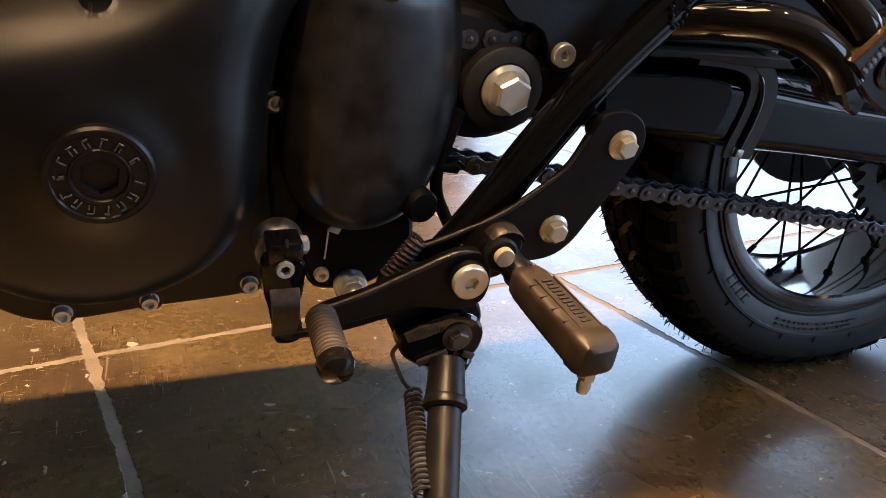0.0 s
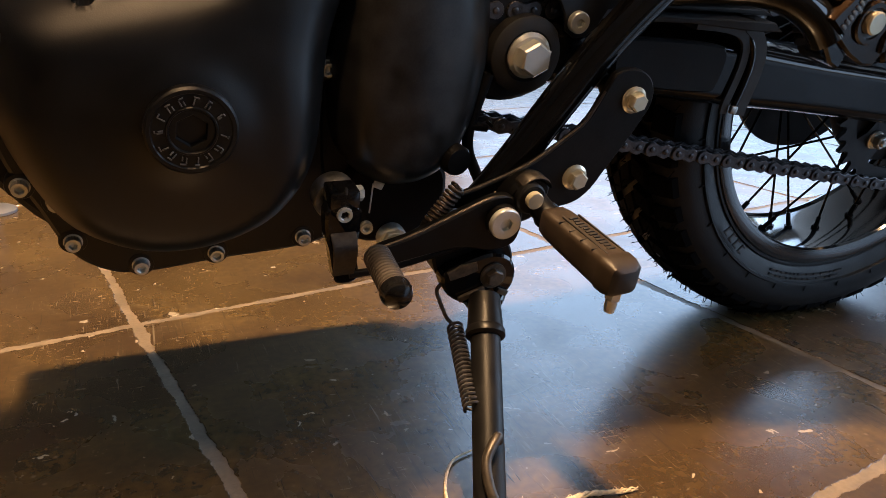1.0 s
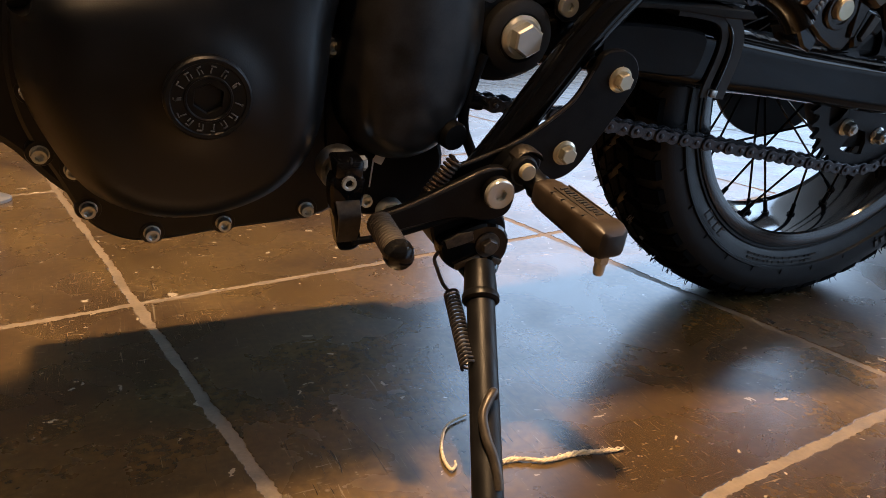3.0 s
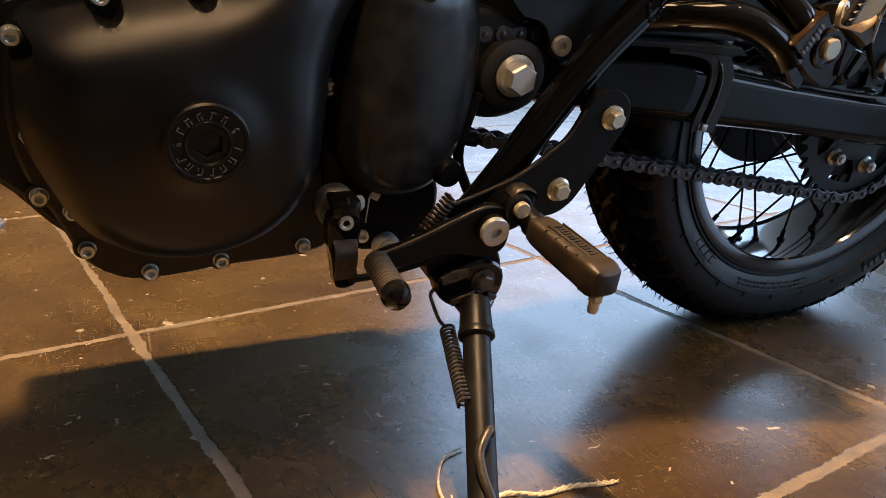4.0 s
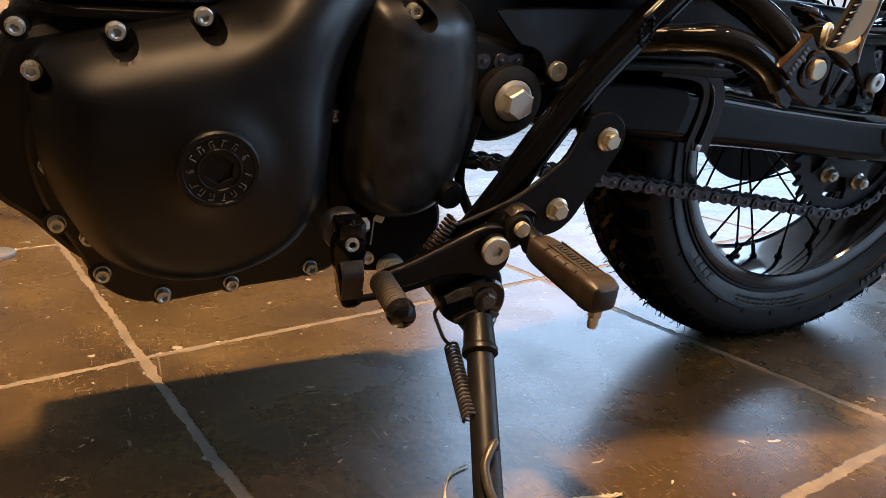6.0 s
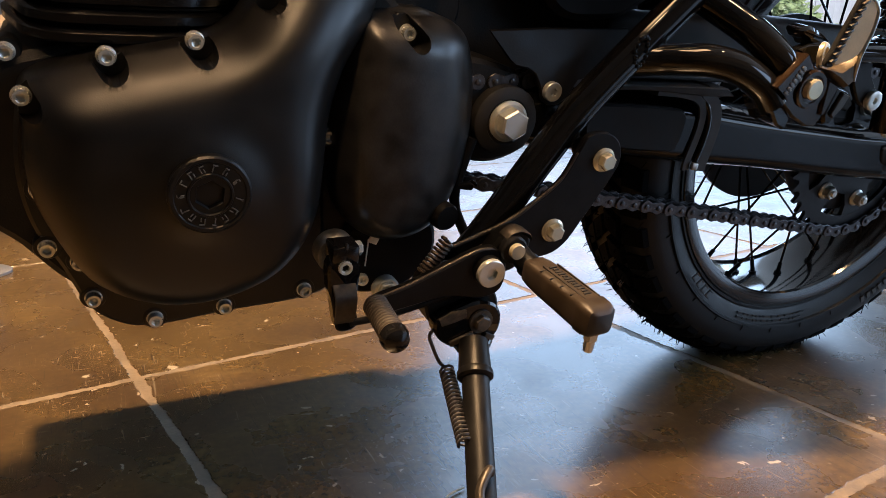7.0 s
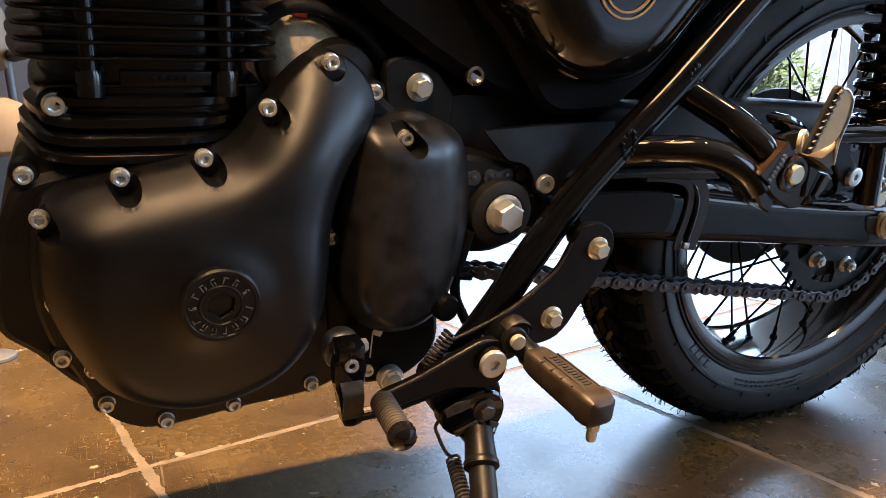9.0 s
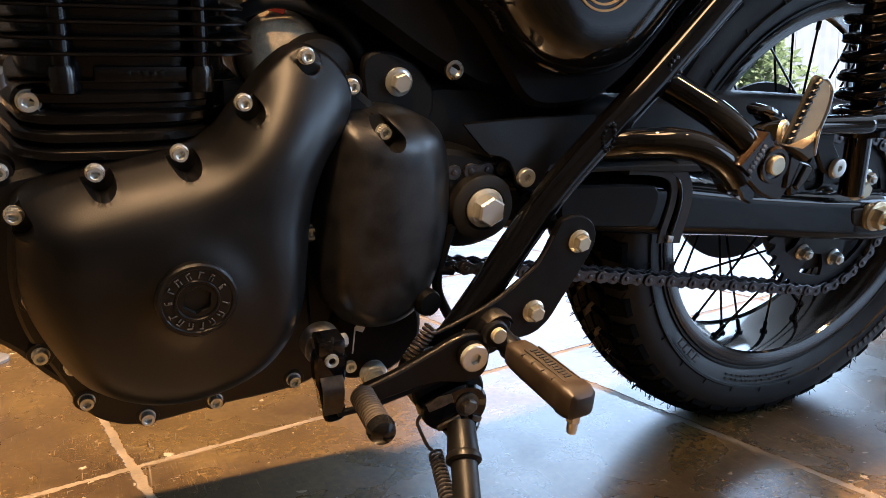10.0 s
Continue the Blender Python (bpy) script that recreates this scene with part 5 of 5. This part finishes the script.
def arc(c, r, a0, a1, n):
    return [(c.x + r * math.cos(a0 + (a1 - a0) * i / n), c.z + r * math.sin(a0 + (a1 - a0) * i / n)) for i in range(n + 1)]


top = tilt + math.pi / 2 + spread
bot = tilt - math.pi / 2 - spread
path += arc(FC, RF, bot, bot - (2 * math.pi - (top - bot)) + 0, 40)
path += arc(SC, RS, top, bot, 90)
P = np.array(path + [path[0]])
seg = np.hypot(*np.diff(P, axis=0).T)
cum = np.r_[0, np.cumsum(seg)]
NL = int(round(cum[-1] / PITCH / 2)) * 2
pit = cum[-1] / NL


def chain_at(s):
    s = s % cum[-1]
    return Vector((np.interp(s, cum, P[:, 0]), 0, np.interp(s, cum, P[:, 1])))


def plate(sh, d0, d1, r, waist):
    o = []
    for i in range(9):
        a = math.pi / 2 + math.pi * i / 8
        o.append((-PITCH / 2 + r * math.cos(a), r * math.sin(a)))
    o.append((0, -waist))
    for i in range(9):
        a = -math.pi / 2 + math.pi * i / 8
        o.append((PITCH / 2 + r * math.cos(a), r * math.sin(a)))
    o.append((0, waist))
    sh.prism(o, d0, d1, 0.0004)


outer, inner = Shape(), Shape()
for sg in (1, -1):
    d = (0.0075, 0.0096) if sg > 0 else (-0.0096, -0.0075)
    plate(outer, d[0], d[1], 0.0068, 0.0046)
    d = (0.0050, 0.0071) if sg > 0 else (-0.0071, -0.0050)
    plate(inner, d[0], d[1], 0.0072, 0.0050)
for xx in (-PITCH / 2, PITCH / 2):
    outer.lathe([(0.0026, -0.0108), (0.0026, 0.0108), (0.0018, 0.0112)], (xx, 0, 0), (0, -1, 0), 10)
    inner.lathe([(0.0050, -0.005), (0.0050, 0.005)], (xx, 0, 0), (0, -1, 0), 12)
chain = new("chain", finish("chain_outer_link", outer, CHAIN))
me_in = finish("chain_inner_link", inner, CHAIN)
me_out = chain.data
chain.parent = bike
chain["label"] = "oiled dark steel roller chain"
CD = 0.0775
# bring a pin midway of an outer link to where the links stand
best = min(range(400), key=lambda k: min((chain_at((2 * i + 0.5) * pit + k * pit / 200) - Vector((0.158, 0, 0.257))).length for i in range(NL // 2)))
for i in range(NL):
    a, b = chain_at(i * pit + best * pit / 200), chain_at((i + 1) * pit + best * pit / 200)
    c = (a + b) / 2
    m = Matrix.Translation((c.x, -CD, c.z)) @ Matrix.Rotation(-math.atan2(b.z - a.z, b.x - a.x), 4, "Y")
    if i == 0:
        chain.matrix_basis = m
        base_inv = m.inverted()
    else:
        ln = new("link", me_in if i % 2 else me_out)
        ln.parent = chain
        ln.matrix_basis = base_inv @ m

part("inner_mudguard", Shape().prism(curve2([(-0.06, 0.44), (0.04, 0.45), (0.14, 0.46), (0.17, 0.42), (0.14, 0.385), (0.06, 0.365), (0.0, 0.335), (-0.05, 0.335)], 4), -0.07, 0.040, 0.008), CASE, bike, "dark matt black inner mudguard")
# side panel, chain guard, boxes behind
part("lower_side_cover", Shape().prism(curve2([(-0.055, 0.60), (-0.034, 0.527), (-0.0106, 0.502), (0.0219, 0.461), (0.039, 0.441), (0.0585, 0.432), (0.0913, 0.432), (0.118, 0.438), (0.158, 0.468), (0.20, 0.52), (0.25, 0.60)], 4), 0.05, 0.080, 0.006), MATT, bike, "matt black plastic lower side cover")
SP2 = [(-0.045, 0.60), (-0.026, 0.529), (-0.008, 0.511), (0.0166, 0.485), (0.0449, 0.4675), (0.0812, 0.461), (0.1194, 0.467), (0.1449, 0.4845), (0.1724, 0.517), (0.195, 0.548), (0.24, 0.60), (0.12, 0.63)]


def panel_depth(x, z, s):
    t = np.clip(s / 0.05, 0, 1)
    return 0.088 + 0.040 * np.sqrt(np.maximum(0, 1 - (1 - t) ** 2))


spanel = part("side_panel", dome(curve2(SP2, 6), panel_depth, 0.003, 0.078), PANEL, bike, "gloss black rounded side panel", 60)
s2 = Shape()
for r in (0.024, 0.029):
    s2.lathe([(r, -0.004), (r, 0.0008), (r + 0.0018, 0.0008), (r + 0.0018, -0.004)], (0.076, -0.1290, 0.5505), (0, -1, 0), 64)
part("ring_emblem", s2, GOLD, spanel, "two thin gold rings")
part("air_box", Shape().prism(curve2([(-0.16, 0.62), (-0.13, 0.53), (-0.08, 0.49), (-0.02, 0.455), (0.02, 0.44), (0.10, 0.43), (0.16, 0.45), (0.2, 0.52), (0.2, 0.62)], 5), -0.05, 0.060, 0.01), MATT, bike, "dark matt black air box")
CG = [(-0.0227, 0.4230), (0.030, 0.4262), (0.076, 0.4268), (0.1143, 0.4280), (0.110, 0.395), (0.062, 0.385), (0.0545, 0.371), (0.046, 0.3645), (0.036, 0.3635), (0.028, 0.3690), (0.0240, 0.3820), (0.0195, 0.3905), (0.0125, 0.3945), (0.0010, 0.3965), (-0.0050, 0.4010)]
plate_shape = Shape().prism(CG, 0.098, 0.1015, 0.001)
plate_shape.v = [(x, y + 0.30 * max(0, z - 0.385), z) for x, y, z in plate_shape.v]
guard = part("chain_cover_plate", plate_shape, PLATE, bike, "semi-gloss black folded guard plate")
s2 = Shape()
flat_screw(s2, 0.036, 0.1015, 0.3765, 0.0085, 0.0052, 0.0036)
part("screw", s2, ZINC, guard, "zinc button head screw")
s2 = Shape()
s2.prism(curve2([(-0.095, 0.47), (-0.07, 0.475), (-0.045, 0.462), (-0.03, 0.44), (-0.035, 0.415), (-0.06, 0.41), (-0.09, 0.43)], 4), 0.035, 0.044, 0.002)
lug = part("engine_mount_plate", s2, CASE, bike)
s2 = Shape()
flange_bolt(s2, -0.064, 0.044, 0.451, 0.015, 0.009, 0.0125)
part("bolt", s2, ZINC, lug, "zinc hex mounting bolt")
s2 = Shape()
s2.lathe([(0.0085, 0), (0.0085, 0.004), (0.006, 0.005), (0.004, 0.003)], (-0.019, -0.056, 0.463), (0, -1, 0), 24)
part("bolt", s2, STEEL, lug)
s2 = Shape()
flange_bolt(s2, -0.069, 0.044, 0.420, 0.010, 0.006, 0.008)
part("bolt", s2, ZINC, lug)
# rear frame rail and guard seen through the wheel
s2 = Shape()
s2.prism(curve2([(0.10, 0.435), (0.20, 0.438), (0.29, 0.440), (0.40, 0.435), (0.50, 0.427), (0.545, 0.41), (0.535, 0.392), (0.40, 0.402), (0.26, 0.398), (0.18, 0.388), (0.10, 0.388)], 3), 0.066, 0.094, 0.006)
s2.v = [(x, y + 0.45 * (z - 0.40), z) for x, y, z in s2.v]
part("chain_guard", s2, PLATE, bike, "semi-gloss black chain guard")
s2 = Shape()
s2.tube([(0.3100, -0.160, 0.4255), (0.345, -0.160, 0.4252), (0.3900, -0.160, 0.4245), (0.3905, -0.160, 0.4265), (0.48, -0.160, 0.4255)], [0.0095, 0.0095, 0.0095, 0.0072, 0.0072], 20)
part("shock_mount", s2, GLOSS, bike)
s2 = Shape()
s2.prism(curve2([(0.3290, 0.4240), (0.3330, 0.4080), (0.3434, 0.3895), (0.3548, 0.3764), (0.3651, 0.3715), (0.3756, 0.3722), (0.3790, 0.3826), (0.3700, 0.3940), (0.3600, 0.4060), (0.3550, 0.4240)], 4), 0.146, 0.1515, 0.0015)
lb = part("lower_shock_bracket", s2, PLATE, bike, "semi-gloss black steel bracket plate")
s2 = Shape()
flat_screw(s2, 0.3710, 0.1515, 0.3790, 0.0100, 0.0052, 0.0036)
part("screw", s2, ZINC, lb, "zinc button head screw")

# rear shock absorber
s2 = Shape()
s2.tube([(0.438, -0.128, 0.34), (0.392, -0.128, 0.62)], 0.013, 20, smooth=False)
shock = part("shock_absorber", s2, GLOSS, bike, "black coil spring shock absorber")
s2 = Shape()
s2.spring((0.424, -0.128, 0.425), (0.392, -0.128, 0.62), 0.0245, 0.0052, 10.5, 10, 20)
part("coil_spring", s2, GLOSS, shock, "thick gloss black coil spring")
s2 = Shape()
s2.lathe([(0.015, 0), (0.030, 0.0), (0.030, 0.006), (0.015, 0.008)], (0.4265, -0.128, 0.410), Vector((-0.046, 0, 0.28)), 28)
part("spring_seat", s2, GLOSS, shock)
s2 = Shape()
flange_bolt(s2, 0.447, 0.128, 0.345, 0.016, 0.010, 0.014)
part("lower_bolt", s2, BRASSY, shock)

# pillion footrest on its hanger
# the browned faces carry a painted warm reflection
HG = [(0.2126, 0.4304), (0.2250, 0.4215), (0.2420, 0.4110), (0.2560, 0.4045), (0.2545, 0.3900), (0.2520, 0.3760), (0.2470, 0.3690), (0.2347, 0.3693), (0.2163, 0.3779), (0.1994, 0.3903), (0.1871, 0.4036)]
hang = part("pillion_hanger", Shape().prism(HG, 0.168, 0.197, 0.002), WARM_LIT, bike, "gloss black pillion footrest hanger")
part("hanger_leg", Shape().prism([(0.1835, 0.3960), (0.1925, 0.4000), (0.2187, 0.3771), (0.2185, 0.3690), (0.2150, 0.3655), (0.2053, 0.3698)], 0.162, 0.193, 0.002), GLOSS, hang)
part("mark_plate", Shape().prism([(0.2095, 0.4317), (0.2165, 0.4245), (0.2010, 0.3935), (0.1850, 0.4046)], 0.195, 0.2010, 0.001), WARM_LIT, hang)
for k in range(7):
    s3 = Shape()
    cx, cz = 0.1965 + 0.0020 * k, 0.3995 + 0.0034 * k
    s3.box(pose(cx, -0.2014, cz, 0, -58, 0), 0.0024, 0.0012, 0.0052, 0.0003)
    s3.box(pose(cx + 0.0010, -0.2014, cz + 0.0012, 0, 32, 0), 0.0020, 0.0010, 0.0010, 0.0002)
    part("raised_mark", s3, CAPMARK, hang)
part("bolt_boss", Shape().lathe([(0.0165, -0.006), (0.0165, 0.0024), (0.0152, 0.0038), (0.0118, 0.0038), (0.0112, 0.0022), (0.0100, 0.0020)], (0.2275, -0.1965, 0.4020), (0, -1, 0), 40), WARM_LIT, hang)
s2 = Shape()
s2.lathe([(0.0088, 0), (0.0088, 0.0048), (0.0076, 0.0060), (0.0001, 0.0061)], (0.2262, -0.1985, 0.4028), (0, -1, 0), 28)
part("bolt", s2, BRASSY, hang, "round yellow zinc bolt head")
part("side_flank", Shape().prism([(0.2430, 0.4095), (0.2591, 0.4050), (0.2535, 0.3850), (0.2510, 0.3790), (0.2450, 0.3800)], 0.178, 0.2000, 0.0022), WARM_LIT, hang)
part("fork_ear", Shape().prism([(0.2620, 0.4030), (0.2760, 0.4010), (0.2838, 0.3960), (0.2900, 0.3880), (0.2850, 0.3805), (0.2770, 0.3830), (0.2680, 0.3700), (0.2600, 0.3700), (0.2560, 0.3790)], 0.176, 0.195, 0.0025), GLOSS, hang)
part("fork_ear", Shape().prism([(0.2700, 0.3985), (0.2790, 0.3955), (0.2745, 0.3850), (0.2660, 0.3760), (0.2620, 0.3800)], 0.190, 0.1975, 0.0010), CLEVIS, hang)
part("bracket_ear", Shape().prism(curve2([(0.2152, 0.4465), (0.2200, 0.4495), (0.2275, 0.4501), (0.2390, 0.4462), (0.2531, 0.4385), (0.2425, 0.4345), (0.2320, 0.4340), (0.2255, 0.4390), (0.2200, 0.4410)], 4), 0.166, 0.182, 0.003), GLOSS, hang)
part("brace", Shape().prism([(0.2118, 0.4318), (0.2260, 0.4365), (0.2418, 0.4375), (0.2498, 0.4343), (0.2371, 0.4195), (0.2280, 0.4270)], 0.178, 0.186, 0.0015), GLOSS, hang)
s2 = Shape()
s2.lathe([(0.0110, 0), (0.0110, 0.0030), (0.0098, 0.0042), (0.0070, 0.0042), (0.0062, 0.0020), (0.0003, 0.0020)], (0.2390, -0.1880, 0.4285), (0.45, -1, 0.1), 28)
part("pivot_pin", s2, BRASSY, hang, "yellow zinc pivot pin head")
PO = [(0.2318, 0.4238), (0.2346, 0.4359), (0.2404, 0.4526), (0.2449, 0.4691), (0.2479, 0.4768), (0.2530, 0.4768), (0.2590, 0.4732), (0.2637, 0.4665), (0.2640, 0.4521), (0.2600, 0.4370), (0.2540, 0.4300), (0.2440, 0.4262)]
ppeg = part("pillion_footrest", Shape().prism(curve2([(x - 0.0008, z + 0.0008) for x, z in PO], 4), 0.2055, 0.2095, 0.0012), PEGFACE, bike, "folded tan metal pillion footrest")
part("tread_edge", Shape().prism(curve2([(0.2235, 0.4245), (0.2275, 0.4370), (0.2335, 0.4530), (0.2385, 0.4680), (0.2430, 0.4790), (0.2490, 0.4790), (0.2470, 0.4700), (0.2415, 0.4530), (0.2360, 0.4360), (0.2330, 0.4235)], 4), 0.2040, 0.2082, 0.001), CASE, ppeg)
part("rim_edge", Shape().tube([(0.2480, -0.2085, 0.4780), (0.2545, -0.2085, 0.4772), (0.2610, -0.2085, 0.4725), (0.2650, -0.2085, 0.4660), (0.2652, -0.2085, 0.4520), (0.2620, -0.2080, 0.4370), (0.2650, -0.2050, 0.4280), (0.2700, -0.2020, 0.4100)], 0.0018, 10), STEEL, ppeg)
for k in range(9):
    t = k / 8
    s2 = Shape()
    s2.box(pose(0.2290 + 0.0160 * t + 0.001 * t * t, -0.2085, 0.4285 + 0.0460 * t, 0, -28, 0), 0.0074, 0.0045, 0.0024, 0.0007)
    part("grip_tooth", s2, CLEVIS, ppeg)
part("footrest_root", Shape().prism([(0.2343, 0.4194), (0.2514, 0.4197), (0.2607, 0.4253), (0.2663, 0.4316), (0.2700, 0.4220), (0.2723, 0.4100), (0.2638, 0.4038), (0.2509, 0.4106)], 0.190, 0.2035, 0.003), ROOT, ppeg)

# tank and seat above, out of view and shaped for the floor shadow
s2 = Shape()
rings = []
for x, w, z0, z1 in ((-0.45, 0.03, 0.76, 0.82), (-0.42, 0.075, 0.74, 0.87), (-0.33, 0.115, 0.72, 0.92), (-0.18, 0.11, 0.72, 0.91), (-0.05, 0.09, 0.72, 0.85), (0.02, 0.07, 0.70, 0.79)):
    rings.append([(x, w * math.cos(a), (z0 + z1) / 2 + (z1 - z0) / 2 * math.sin(a)) for a in (2 * math.pi * j / 28 for j in range(28))])
s2.loft(rings)
part("fuel_tank", s2, PANEL, bike, "unseen gloss black teardrop fuel tank, sized for its shadow", 60)
s2 = Shape()
rings = []
for x, w, z0, z1 in ((-0.02, 0.07, 0.69, 0.76), (0.05, 0.12, 0.66, 0.765), (0.20, 0.14, 0.66, 0.76), (0.34, 0.12, 0.68, 0.78), (0.60, 0.10, 0.70, 0.80), (0.66, 0.05, 0.72, 0.79)):
    rings.append([(x, w * math.cos(a), (z0 + z1) / 2 + (z1 - z0) / 2 * math.sin(a)) for a in (2 * math.pi * j / 24 for j in range(24))])
s2.loft(rings)
part("seat", s2, RUBBER, bike, "unseen black padded seat that casts shade below", 60)

# string on the floor by the stand
s2 = Shape()
r4 = random.Random(3)
pts = [(-0.055 + 0.11 * i / 20, -0.269 - 0.017 * i / 20 + 0.005 * math.sin(i * 0.6) * (1 - i / 20), 0.0022) for i in range(21)]
for strand in range(3):
    s2.tube([(p[0] + r4.uniform(-.0008, .0008), p[1] + 0.0013 * math.sin(i * 1.9 + strand * 2.1) + r4.uniform(-.0006, .0006), max(0.0013, p[2] + 0.0012 * math.cos(i * 1.9 + strand * 2.1))) for i, p in enumerate(pts)], [0.0010, 0.0014, 0.0012, 0.0013, 0.0005], 6, 3)
for k in range(40):
    p = Vector(pts[r4.randrange(1, 20)])
    d = Vector((r4.uniform(-1, 1), r4.uniform(-1, 1), r4.uniform(0, 0.4))) * 0.005
    s2.tube([p, p + d * 0.5 + Vector((0, 0, 0.001)), p + d], 0.0003, 4, 3)
string = part("string", s2, STRAW, None, angle=80)
tagged(string, "frayed dry beige string lying on the tiles", "string")
s2 = Shape()
s2.tube([(-0.045, -0.192, 0.002), (-0.066, -0.200, 0.002), (-0.082, -0.222, 0.002), (-0.091, -0.245, 0.002), (-0.092, -0.262, 0.002), (-0.086, -0.258, 0.002), (-0.084, -0.252, 0.002)], [0.0008, 0.0012, 0.0014, 0.0016, 0.0012, 0.0006], 7, 5)
tagged(part("string", s2, STRAW, None, angle=80), "curled loose end of dry string on the tiles", "string")

# things farther back in the showroom
chair = thing("armchair", pose(-0.72, 1.72, 0, 0, 0, 12), "cream padded armchair with dark arms", "armchair")
part("seat", Shape().box(pose(0, 0, 0.36), 0.50, 0.52, 0.15, 0.05), CREAM, chair)
part("backrest", Shape().box(pose(-0.03, 0.26, 0.66, -8, 0, 0), 0.46, 0.13, 0.26, 0.06), CREAM, chair)
for sx in (-0.25, 0.23):
    part("back_wing", Shape().box(pose(sx, 0.18, 0.62, -10, 0, 14 if sx < 0 else -14), 0.10, 0.22, 0.20, 0.045), CREAM, chair)
for sx in (-0.29, 0.29):
    part("armrest", Shape().box(pose(sx, 0.0, 0.56), 0.055, 0.56, 0.030, 0.010), RUBBER, chair)
    for sy in (-0.24, 0.24):
        part("leg", Shape().tube([(sx * 0.97, sy, 0.55), (sx, sy, 0.3), (sx * 1.02, sy * 1.03, 0.0)], 0.012, 12), GREYP, chair)
carton = thing("carton_stack", pose(-0.62, 2.72, 0), "grey box with an orange carton and grey lid", "cartons")
part("lower_box", Shape().box(pose(0, 0, 0.305), 0.46, 0.4, 0.61, 0.006), GREYP, carton)
part("orange_box", Shape().box(pose(0.02, 0, 0.638), 0.40, 0.36, 0.055, 0.006), ORANGE, carton)
part("lid", Shape().box(pose(0, 0, 0.766), 0.42, 0.38, 0.20, 0.008), GREYP, carton)
post = thing("display_post", pose(-0.490, 0.70, 0), "grey metal display post on a round base", "post")
part("pole", Shape().tube([(0, 0, 0.006), (0, 0, 0.22)], 0.010, 20, smooth=False), GREYP, post)
part("base", Shape().lathe([(0.001, 0.0005), (0.036, 0.0005), (0.036, 0.005), (0.030, 0.008), (0.001, 0.008)], (0, 0, 0), (0, 0, 1), 32), GREYP, post)

# floor tiles, last
TA = radians(9.2)
TU, TV, SU, SV = -0.2635, 0.212, 0.617, 0.582
U, V = Vector((math.cos(TA), math.sin(TA), 0)), Vector((-math.sin(TA), math.cos(TA), 0))
r5 = random.Random(21)
meshes = []
for k in range(8):
    n = 280
    ring = []
    for e in range(4):
        for i in range(n):
            t = -1 + 2 * i / n
            v = Vector((e * 7.3 + k * 3.1, i * 0.029, k * 1.7))
            w = 0.0024 * noise.noise(v) + 0.0020 * noise.noise(v * 4.3) + 0.0016 * noise.noise(v * 13.0) + 0.0012 * noise.noise(v * 31.0)
            p = ((t, -1), (1, t), (-t, 1), (-1, -t))[e]
            q = Vector((p[0] * (SU / 2 - 0.0050), p[1] * (SV / 2 - 0.0050), 0))
            nrm = Vector(((0, -1), (1, 0), (0, 1), (-1, 0))[e]).to_3d()
            ring.append(q + nrm * w)
    s2 = Shape()
    s2.loft([[(p.x, p.y, -0.012) for p in ring], [(p.x, p.y, -0.0010) for p in ring], [(p.x * 0.997, p.y * 0.997, 0.0) for p in ring]])
    meshes.append(finish("tile", s2, TILE, 30))
for i in range(-9, 11):
    for j in range(-8, 8):
        c = U * (TU + SU * (i + 0.5)) + V * (TV + SV * (j + 0.5))
        if X0 + 0.36 < c.x < X1 - 0.36 and Y0 + 0.36 < c.y < Y1 - 0.36:
            ob = new("tile", meshes[(i * 3 + j * 5) % 8])
            ob.parent = floor
            ob.matrix_basis = pose(c.x, c.y, r5.uniform(-0.0004, 0), 0, 0, math.degrees(TA) + 180 * r5.randrange(2))
